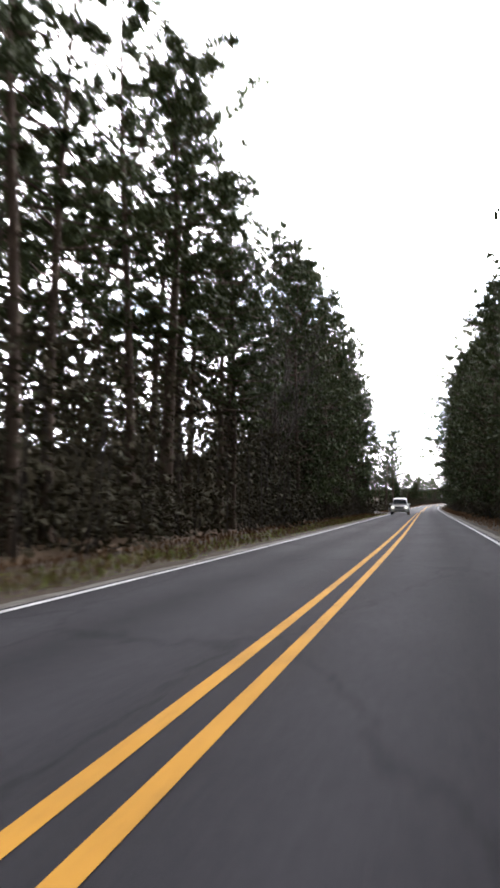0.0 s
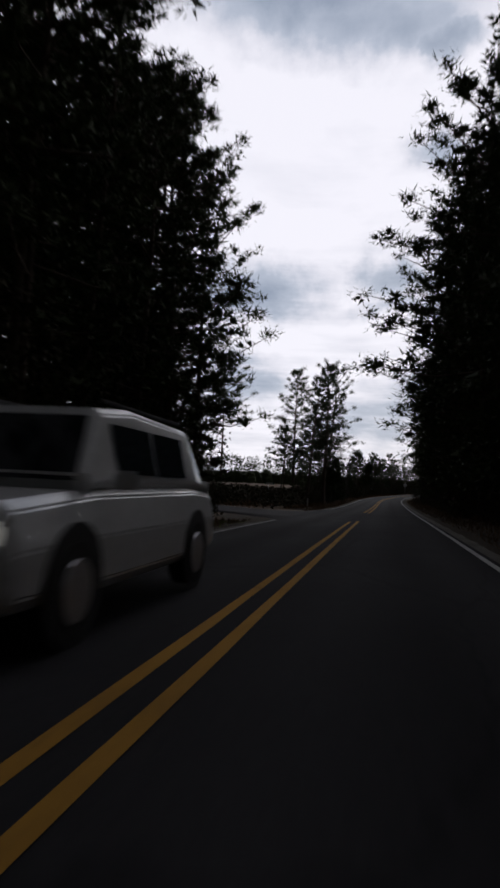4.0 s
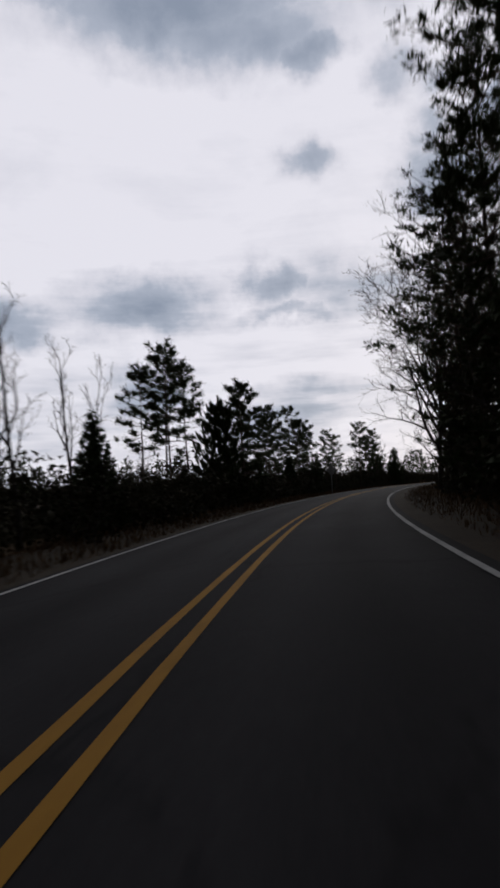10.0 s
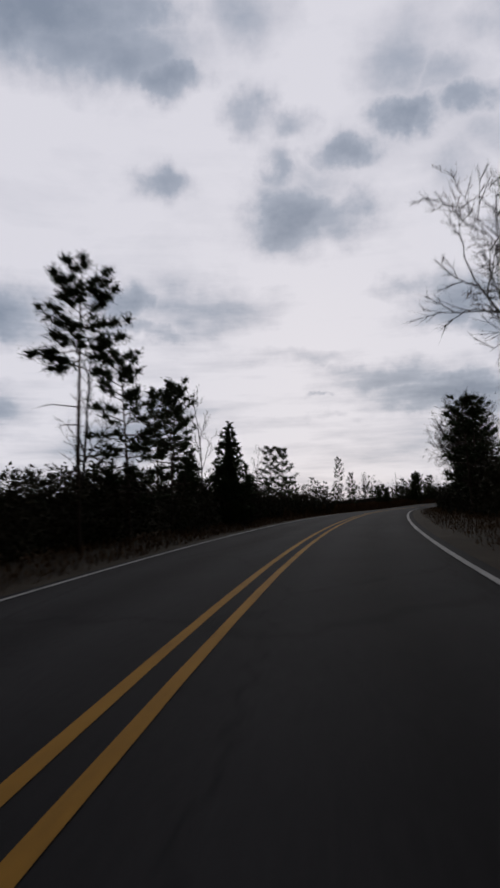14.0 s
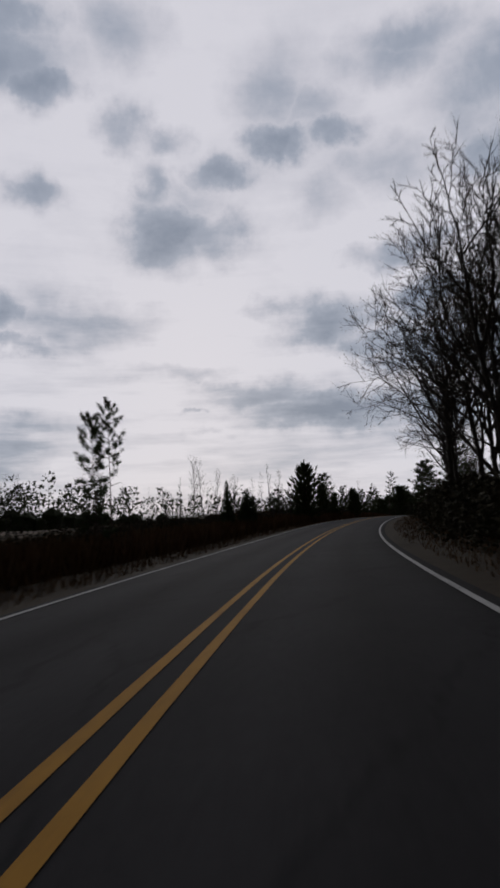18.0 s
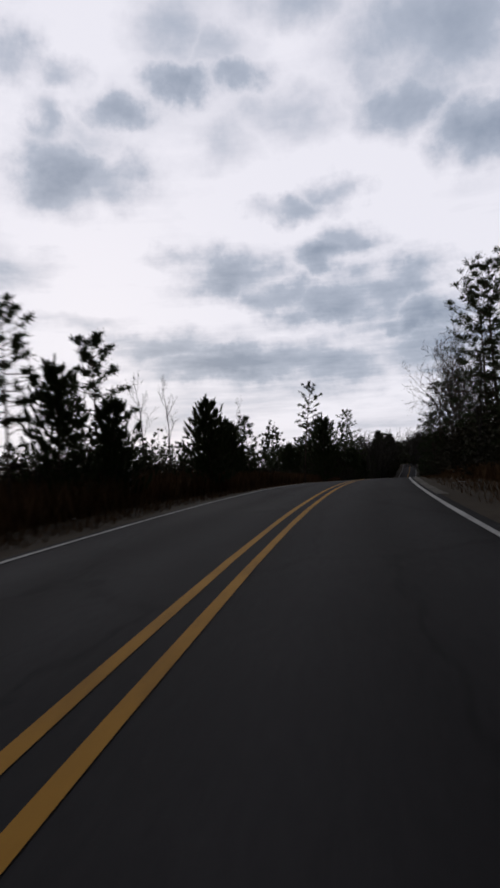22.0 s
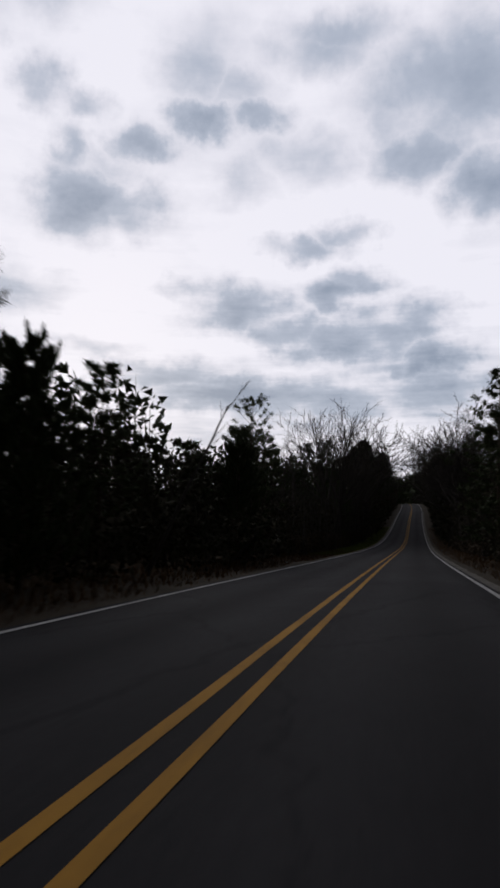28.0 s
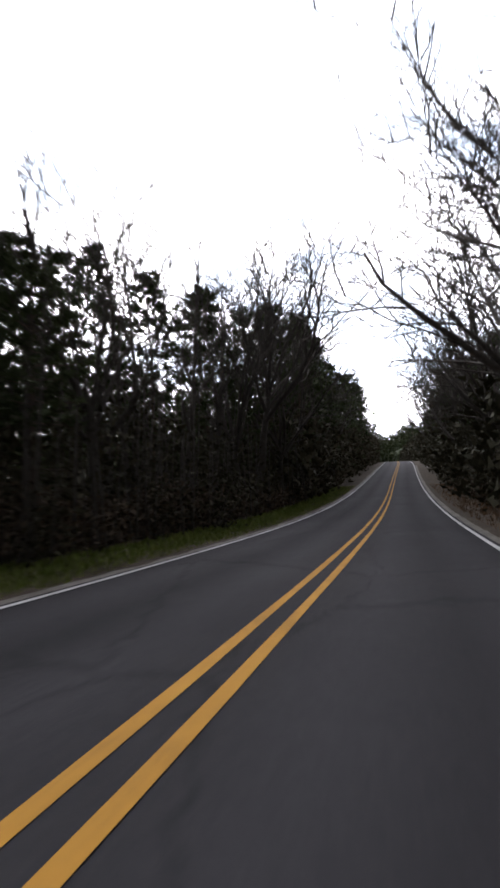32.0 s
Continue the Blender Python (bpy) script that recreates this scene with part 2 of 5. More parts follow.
def wear_asphalt():
    """Paler wheel tracks, a dark oily strip between them, sealed cracks and dull patches."""
    t = ASPHALT.node_tree
    bsdf = t.nodes["Principled BSDF"]
    old = bsdf.inputs["Base Color"].links[0].from_socket
    uv = t.nodes.new("ShaderNodeUVMap")
    uv.uv_map = "along"
    sep = t.nodes.new("ShaderNodeSeparateXYZ")
    t.links.new(uv.outputs[0], sep.inputs[0])
    wob, _ = fbm(t, uv.outputs[0], 0.25, 3, 0.5)
    lat = math_node(t, "ADD", math_node(t, "ABSOLUTE", sep.outputs[0]), math_node(t, "MULTIPLY", math_node(t, "SUBTRACT", wob, 0.5), 0.5))
    gain = None
    for centre, wide, amount in ((0.85, 0.38, 0.26), (2.55, 0.38, 0.24), (1.70, 0.30, -0.20), (3.45, 0.2, -0.22)):
        q = math_node(t, "DIVIDE", math_node(t, "SUBTRACT", lat, centre), wide)
        g = math_node(t, "MULTIPLY", math_node(t, "POWER", 2.718, math_node(t, "MULTIPLY", math_node(t, "MULTIPLY", q, q), -1.0)), amount)
        gain = g if gain is None else math_node(t, "ADD", gain, g)
    stretch = vec_node(t, "MULTIPLY", uv.outputs[0], (1.0, 0.35, 1.0)).outputs[0]
    _, jig = fbm(t, uv.outputs[0], 1.6, 5, 0.6)
    stretch = vec_node(t, "ADD", stretch, vec_node(t, "MULTIPLY", jig, (0.7, 0.5, 0.0)).outputs[0]).outputs[0]
    vor = t.nodes.new("ShaderNodeTexVoronoi")
    vor.feature = "DISTANCE_TO_EDGE"
    vor.inputs["Scale"].default_value = 0.34
    t.links.new(stretch, vor.inputs["Vector"])
    crack = t.nodes.new("ShaderNodeMapRange")
    for k, v in ((1, 0.003), (2, 0.012), (3, 0.75), (4, 1.0)):
        crack.inputs[k].default_value = v
    t.links.new(vor.outputs[0], crack.inputs[0])
    grit, _ = fbm(t, uv.outputs[0], 38.0, 3, 0.7)
    gain = math_node(t, "ADD", math_node(t, "ADD", 0.62, gain), math_node(t, "MULTIPLY", grit, 0.75))
    gain = math_node(t, "MULTIPLY", gain, crack.outputs[0])
    scale = t.nodes.new("ShaderNodeVectorMath")
    scale.operation = "SCALE"
    t.links.new(old, scale.inputs[0])
    t.links.new(gain, scale.inputs["Scale"])
    t.links.new(scale.outputs[0], bsdf.inputs["Base Color"])


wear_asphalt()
YELLOW = material("yellow_road_paint", (0.40, 0.205, 0.035), (0.17, 0.095, 0.03), (0.47, 0.25, 0.045), 16.0, 0.85, 0.3, 0.9, 0.06)
WHITE = material("white_road_paint", (0.42, 0.415, 0.41), (0.15, 0.145, 0.14), (0.52, 0.515, 0.51), 14.0, 0.85, 0.3, 0.8, 0.08)
EARTH = material("leaf_litter_and_dry_grass", (0.085, 0.055, 0.032), (0.045, 0.032, 0.02), (0.13, 0.09, 0.05), 5.0, 0.95, 0.8, 0.035, 0.1)
GRAVEL = material("gravel_shoulder", (0.046, 0.035, 0.024), (0.025, 0.020, 0.014), (0.070, 0.058, 0.043), 3.0, 0.95, 0.9, 0.5, 0.05, bump_scale=30)
BARK = material("pine_bark", (0.075, 0.055, 0.042), (0.04, 0.031, 0.025), (0.12, 0.088, 0.068), 5.0, 0.95, 1.0, 0.9, 0.1)
GREYBARK = material("grey_bark", (0.06, 0.052, 0.045), (0.034, 0.030, 0.026), (0.10, 0.088, 0.077), 6.0, 0.92, 0.8, 0.7, 0.15)
NEEDLE = material("pine_needles", (0.042, 0.055, 0.022), (0.026, 0.036, 0.014), (0.064, 0.078, 0.032), 1.2, 0.8, 0.0, 0.2, 0.12, 0.3)
CEDAR = material("cedar_foliage", (0.040, 0.056, 0.024), (0.024, 0.034, 0.015), (0.06, 0.078, 0.034), 1.5, 0.8, 0.0, 0.2, 0.15, 0.5)
BUDS = material("reddish_buds", (0.12, 0.07, 0.045), (0.07, 0.045, 0.03), (0.18, 0.11, 0.06), 2.0, 0.8, 0.0, 0.3, 0.15, 0.6)
BRUSH = material("brush_leaves", (0.044, 0.040, 0.024), (0.028, 0.027, 0.016), (0.068, 0.058, 0.036), 0.8, 0.9, 0.0, 0.12, 0.08, 0.35)
DRYGRASS = material("dry_broomsedge", (0.12, 0.066, 0.032), (0.07, 0.040, 0.021), (0.18, 0.105, 0.052), 0.9, 0.9, 0.0, 0.15, 0.06, 0.45)
DRYBRUSH = material("dry_brown_leaves", (0.080, 0.060, 0.044), (0.05, 0.038, 0.029), (0.12, 0.09, 0.064), 0.8, 0.9, 0.0, 0.12, 0.06, 0.4)
GREENGRASS = material("winter_grass", (0.16, 0.21, 0.04), (0.10, 0.13, 0.03), (0.25, 0.27, 0.08), 1.0, 0.9, 0.0, 0.2, 0.1, 0.6)
PALEGRAVEL = material("pale_gravel", (0.135, 0.125, 0.112), (0.05, 0.045, 0.038), (0.22, 0.21, 0.195), 9.0, 0.95, 0.9, 0.9, 0.05, bump_scale=60)
STEEL = plain("galvanised_steel", (0.42, 0.43, 0.44), 0.5, 0.8)
SIGNBACK = plain("unpainted_sign_back", (0.46, 0.47, 0.48), 0.6, 0.0)
SIGNGREEN = plain("green_sign_face", (0.02, 0.12, 0.07), 0.45)
MARKER = plain("white_plastic", (0.75, 0.75, 0.73), 0.5)


# ---- road line in plan and in height ----
KNOT = 25.0
BEND = [1.82, 1.3, 0.74, 0.12, -0.11, -0.04, -0.36, 0.34, -0.77, -3.39, -3.82, -4.45, -3.13, -1.59, -1.84, -2.26, 
    -2.79, -3.07, -2.42, -0.66, 0.41, 0.16, -0.29, -0.32, -0.2, 0.2, 0.11, -0.17, -0.24, 0.1, 0.45, 0.49, 
    0.36, 0.22, 0.13, 0.09, 0.09, 0.1, 0.12, 0.13, 0.12, 0.1, 0.07, 0.04, 0.01, -0.03]
GRADE = [-1.08, -0.98, -0.85, -0.63, -0.71, -0.72, -1.17, -0.51, 0.43, 1.15, 1.63, 1.78, 1.27, 0.72, 0.09, 0.18, 
    1.57, 1.52, 0.05, -2.6, -3.8, -4.87, -5.66, -5.46, -4.79, -2.7, 0.43, 3.04, 4.29, 4.32, 3.62, 2.59, 
    1.57, 0.7, 0.07, -0.34, -0.55, -0.59, -0.53, -0.4, -0.27, -0.16, -0.08, -0.01, 0.04, 0.09]
BANK = [-1.86, -2.09, -3, -4.76, -3.36, -2.09, -1.49, -0.15, -0.36, -0.7, -0.83, -0.39, -0.18, -0.12, -0.09, -0.07, 
    -0.06, -0.04, -0.03, -0.03]
STEP = 2.0
SG = np.arange(-40.0, 1100.0, STEP)
KS = np.arange(-40.0, 1101.0, KNOT)
k_ = np.interp(SG, KS, np.array(BEND) * 1e-3)
g_ = np.interp(SG, KS, np.array(GRADE) * 1e-2)
RB = np.interp(SG, np.arange(-40.0, 1101.0, 60.0), np.array(BANK) * 1e-2)


def run(a):
    return np.concatenate([[0.0], np.cumsum((a[1:] + a[:-1]) / 2 * STEP)])


i0 = int(40 / STEP)
RT = run(k_)
RT -= RT[i0]
RX, RY, RZ = run(-np.sin(RT)), run(np.cos(RT)), run(g_)
RX, RY, RZ = RX - RX[i0], RY - RY[i0], RZ - RZ[i0]
HALF = 3.3
EDGE = 3.55


def road_at(s):
    return [float(np.interp(s, SG, q)) for q in (RX, RY, RZ, RT, RB)]


def plan(s, lat):
    """A place in plan: s along the road, lat to its left."""
    x, y, z, th, b = road_at(s)
    return x - lat * math.cos(th), y - lat * math.sin(th)




def ramp01(v, a, b):
    u = np.clip((v - a) / (b - a), 0, 1)
    return u * u * (3 - 2 * u)


def heights(px, py):
    """Ground height at arrays of places."""
    px, py = np.asarray(px, float), np.asarray(py, float)
    best = np.full(px.shape, 1e18)
    idx = np.zeros(px.shape, int)
    for i in range(0, len(SG), 2):
        d = (px - RX[i]) ** 2 + (py - RY[i]) ** 2
        m = d < best
        best[m] = d[m]
        idx[m] = i
    th = RT[idx]
    dx, dy = px - RX[idx], py - RY[idx]
    lat = -(dx * np.cos(th) + dy * np.sin(th))
    along = -dx * np.sin(th) + dy * np.cos(th)
    dist = np.sqrt(best)
    s = SG[idx] + along
    zr = np.interp(s, SG, RZ) + np.clip(lat, -6, 6) * np.interp(s, SG, RB)
    a = np.abs(np.where(dist > np.abs(lat) + 3, dist, lat))
    side = np.where(lat > 0, 1.0, 0.0)
    base = -0.32 * (1 - ramp01(a, 4.6, 6.4)) - 0.10 * ramp01(a, 4.6, 6.4) * (1 - ramp01(a, 7.5, 10))
    # a low bank beside the crest and the descent, left more than right
    bank = ramp01(s, 410.0 - 90, 410.0 - 30) * (1 - ramp01(s, 410.0 + 120, 410.0 + 190))
    rise = bank * (0.2 + 0.3 * side) * ramp01(a, 6.5, 12) * (1 - ramp01(a, 40, 90))
    lump = 0.25 * np.sin(px * 0.21 + 1.3 * np.sin(py * 0.13)) * np.cos(py * 0.17 + px * 0.05) * ramp01(a, 7, 16)
    far = ramp01(a, 120, 420)
    return (zr + base + rise + lump) * (1 - far) + far * -0.5


def ground_z(x, y):
    return float(heights(np.array([x]), np.array([y]))[0])


def spot(s, lat, sink=0.05):
    x, y = plan(s, lat)
    return x, y, ground_z(x, y) - sink


# ---- mesh helpers ----
def mesh_of(name, verts, faces, mat, smooth=False):
    me = bpy.data.meshes.new(name)
    me.from_pydata(verts, [], faces)
    me.materials.append(mat)
    if smooth:
        me.polygons.foreach_set("use_smooth", [True] * len(me.polygons))
    me.update()
    return me


def part(name, me, parent, label=""):
    ob = new(name, me)
    ob.parent = parent
    return tagged(ob, label=label)


def bm_part(name, bm, mat, parent, label=""):
    me = bpy.data.meshes.new(name)
    bm.to_mesh(me)
    bm.free()
    me.materials.append(mat)
    return part(name, me, parent, label)


def structure(name, verts, faces, mat, label, category, smooth=False, kind="structure"):
    return tagged(new(name, mesh_of(name, verts, faces, mat, smooth)), label=label, category=category, kind=kind)


def tube(V, F, pts, radii, sides):
    """A tapered tube along points; a last radius of 0 closes to a tip."""
    n0 = len(V)
    up = Vector((0.31, 0.17, 0.93))
    rings = []
    for i, p in enumerate(pts):
        a = pts[max(i - 1, 0)]
        b = pts[min(i + 1, len(pts) - 1)]
        d = (b - a).normalized()
        u = d.cross(up)
        if u.length < 1e-3:
            u = d.cross(Vector((1, 0, 0)))
        u.normalize()
        w = d.cross(u)
        if radii[i] == 0:
            rings.append([len(V)])
            V.append(tuple(p))
            continue
        ring = []
        for k in range(sides):
            c = 2 * math.pi * k / sides
            q = p + (u * math.cos(c) + w * math.sin(c)) * radii[i]
            ring.append(len(V))
            V.append(tuple(q))
        rings.append(ring)
    for r0, r1 in zip(rings, rings[1:]):
        for k in range(sides):
            a, b = r0[k], r0[(k + 1) % sides]
            if len(r1) == 1:
                F.append((a, b, r1[0]))
            else:
                F.append((a, b, r1[(k + 1) % sides], r1[k]))


def unit(rng):
    while True:
        v = Vector((rng.uniform(-1, 1), rng.uniform(-1, 1), rng.uniform(-1, 1)))
        if 0.05 < v.length < 1:
            return v.normalized()


def blades(V, F, c, out, n, size, width, rng, spread=1.0, along=None, reach=0.0):
    """A tuft of needles or small leaves about c."""
    for _ in range(n):
        d = (out * rng.uniform(0.2, 1.0) + unit(rng) * spread).normalized()
        o = c if along is None else c - along * rng.uniform(0, reach)
        t = o + d * size * rng.uniform(0.65, 1.15)
        w = d.cross(unit(rng))
        if w.length < 0.1:
            continue
        w.normalize()
        w *= width
        k = len(V)
        V.extend((tuple(o + w), tuple(t), tuple(o - w)))
        F.append((k, k + 1, k + 2))


def pad(V, F, c, out, n, size, width, rng, rad, flat=0.72, kernel=True):
    """A cushion of needles: a small dense kernel, short broad sprays in its heart, thin blades all over it that point out and up."""
    if kernel:
        k, g = len(V), rad * 0.40
        for a in ((1, 0, 0), (0, 1, 0), (-1, 0, 0), (0, -1, 0), (0, 0, flat), (0, 0, -flat)):
            V.append(tuple(c + Vector(a) * g * rng.uniform(0.7, 1.25) + unit(rng) * g * 0.25))
        for i in range(4):
            F.append((k + i, k + (i + 1) % 4, k + 4))
            F.append((k + (i + 1) % 4, k + i, k + 5))
        n = int(n * 0.78)
    for i in range(n):
        heart = i % 3 == 0
        q = unit(rng)
        o = c + Vector((q.x, q.y, q.z * flat)) * rad * (rng.uniform(0.05, 0.55) if heart else rng.random() ** 0.5 * 0.95)
        d = (q * 0.5 + out * 0.2 + Vector((0, 0, 0.35)) + unit(rng) * 0.8).normalized()
        w = d.cross(unit(rng))
        if w.length < 0.1:
            continue
        w = w.normalized() * width * (2.5 if heart else 1.0)
        h = d * size * rng.uniform(0.7, 1.3)
        k = len(V)
        V.extend((tuple(o + w), tuple(o + h), tuple(o - w)))
        F.append((k, k + 1, k + 2))


def pine_meshes(seed, H, base, R, limbs, pads, needle, width, n_blade, lean=0.02, stubs=6, shape=0.75, r0=None, rad=0.5, low=0.75):
    rng = random.Random(seed)
    TV, TF, NV, NF = [], [], [], []
    r0 = r0 or 0.0095 * H + 0.02
    la, ph = rng.uniform(0, 6.28), rng.uniform(0, 6.28)
    def axis(z):
        b = 0.012 * H * math.sin(z / H * 4 + ph)
        return Vector((math.cos(la) * (lean * z + b), math.sin(la) * (lean * z + b), z))
    n = 9
    pts = [axis(-0.3 + (H + 0.3) * i / n) for i in range(n + 1)]
    wid = [r0 * (1.25 if i == 0 else 1 - 0.88 * i / n) for i in range(n)] + [0]
    tube(TV, TF, pts, wid, 7)
    az = rng.uniform(0, 6.28)
    for i in range(limbs):
        u = (i + rng.random()) / limbs
        z = H * (base + (0.985 - base) * u)
        az += 2.4 + rng.uniform(-0.5, 0.5)
        ln = R * ((1 - u) ** shape * (low + (1 - low) * min(1, u * (5 if low > 0.6 else 2.6))) + 0.10) * rng.uniform(0.5, 1.2)
        pitch = radians(-8 + 50 * u + rng.uniform(-14, 14))
        d = Vector((math.cos(az) * math.cos(pitch), math.sin(az) * math.cos(pitch), math.sin(pitch)))
        p0 = axis(z)
        bend = Vector((0, 0, ln * rng.uniform(0.0, 0.18)))
        p1 = p0 + d * ln * 0.5 - bend * 0.3
        p2 = p0 + d * ln + bend
        rb = 0.013 * ln + 0.012
        tube(TV, TF, [p0, p1, p2], [rb, rb * 0.65, 0.012], 3)
        side = d.cross(Vector((0, 0, 1))).normalized()
        for k in range(pads):
            v = 1.0 if k == 0 else rng.uniform(0.35, 1.0)
            q = (p0 + (p1 - p0) * (v * 2)) if v < 0.5 else (p1 + (p2 - p1) * (v * 2 - 1))
            off = (side * rng.uniform(-1, 1) * 0.40 + Vector((0, 0, rng.uniform(-0.04, 0.20))) + d * rng.uniform(0, 0.15)) * ln * (0.05 if k == 0 else 0.5 * (1.15 - v) + 0.12)
            e = q + off
            if k and off.length > 0.1:
                if k % 3:
                    w = off.cross(unit(rng)).normalized() * 0.02
                    j = len(TV)
                    TV.extend((tuple(q + w), tuple(q - w), tuple(e)))
                    TF.append((j, j + 1, j + 2))
                else:
                    tube(TV, TF, [q, e], [0.020, 0.008], 3)
            pad(NV, NF, e, d, n_blade, needle, width, rng, rad * rng.uniform(0.6, 1.25) * (0.7 + 0.4 * (1 - u)), kernel=H < 10 or v < 0.72)
    pad(NV, NF, axis(H - 0.2), Vector((0, 0, 1)), n_blade, needle, width, rng, rad * 0.7, 1.0)
    for i in range(stubs):
        z = H * rng.uniform(0.25, max(base, 0.3))
        a = rng.uniform(0, 6.28)
        ln = rng.uniform(0.3, 1.6)
        p0 = axis(z)
        d = Vector((math.cos(a), math.sin(a), rng.uniform(-0.25, 0.25)))
        tube(TV, TF, [p0, p0 + d * ln * 0.6, p0 + d * ln - Vector((0, 0, 0.15 * ln))], [0.03, 0.02, 0], 3)
    return [("trunk", mesh_of("trunk", TV, TF, BARK, True)), ("crown", mesh_of("crown", NV, NF, NEEDLE))]


def young_pine_meshes(seed, H, R, limbs, needle=0.17, width=0.017, thick=16):
    """A young pine: limbs that curve up and end in thick upright fingers of needles."""
    rng = random.Random(seed)
    TV, TF, NV, NF = [], [], [], []
    tube(TV, TF, [Vector((0, 0, -0.2)), Vector((0.05, 0.02, H * 0.5)), Vector((0, 0, H * 0.96))], [0.016 * H, 0.010 * H, 0], 6)

    def shoot(foot, d, ln, n):
        d = d.normalized()
        bend = foot + d * ln * 0.5 + unit(rng) * ln * 0.06
        fat = 0.05 + 0.03 * rng.random()
        tube(NV, NF, [foot, bend, foot + d * ln], [fat * 0.8, fat, fat * 0.6], 4)
        for _ in range(n):
            o = foot + d * ln * rng.uniform(0.0, 1.0)
            q = (d * 0.6 + unit(rng)).normalized()
            w = q.cross(unit(rng))
            if w.length < 0.1:
                continue
            w = w.normalized() * width
            k = len(NV)
            NV.extend((tuple(o + w), tuple(o + q * needle * rng.uniform(0.8, 1.35)), tuple(o - w)))
            NF.append((k, k + 1, k + 2))

    shoot(Vector((0, 0, H * 0.88)), Vector((0.03, 0, 1)), H * 0.12, thick * 2)
    az = rng.uniform(0, 6.28)
    for i in range(limbs):
        u = (i + rng.random()) / limbs
        z = H * (0.04 + 0.84 * u)
        az += 2.4 + rng.uniform(-0.4, 0.4)
        ln = (R * (1 - u) ** 0.55 + 0.14 * R) * rng.uniform(0.65, 1.15)
        out = Vector((math.cos(az), math.sin(az), 0))
        p0 = Vector((0, 0, z))
        p1 = p0 + out * ln * 0.6 + Vector((0, 0, ln * 0.16))
        p2 = p0 + out * ln + Vector((0, 0, ln * 0.34))
        tube(TV, TF, [p0, p1, p2], [0.006 * H * 0.6 + 0.01, 0.018, 0.012], 3)
        up = Vector((0, 0, 1))
        size = H * rng.uniform(0.045, 0.07)
        shoot(p2, up + out * 0.35, size * 1.3, thick)
        for k in range(9):
            v = rng.uniform(0.15, 0.97)
            q = p0.lerp(p1, v * 1.6) if v < 0.6 else p1.lerp(p2, (v - 0.6) / 0.4)
            side = Vector((-out.y, out.x, 0)) * rng.uniform(-0.8, 0.8)
            q = q + side * ln * 0.22
            shoot(q, up * rng.uniform(0.7, 1.1) + out * 0.3 + side * 0.6, size * rng.uniform(0.7, 1.2), thick)
    return [("trunk", mesh_of("trunk", TV, TF, BARK, True)), ("crown", mesh_of("crown", NV, NF, NEEDLE))]


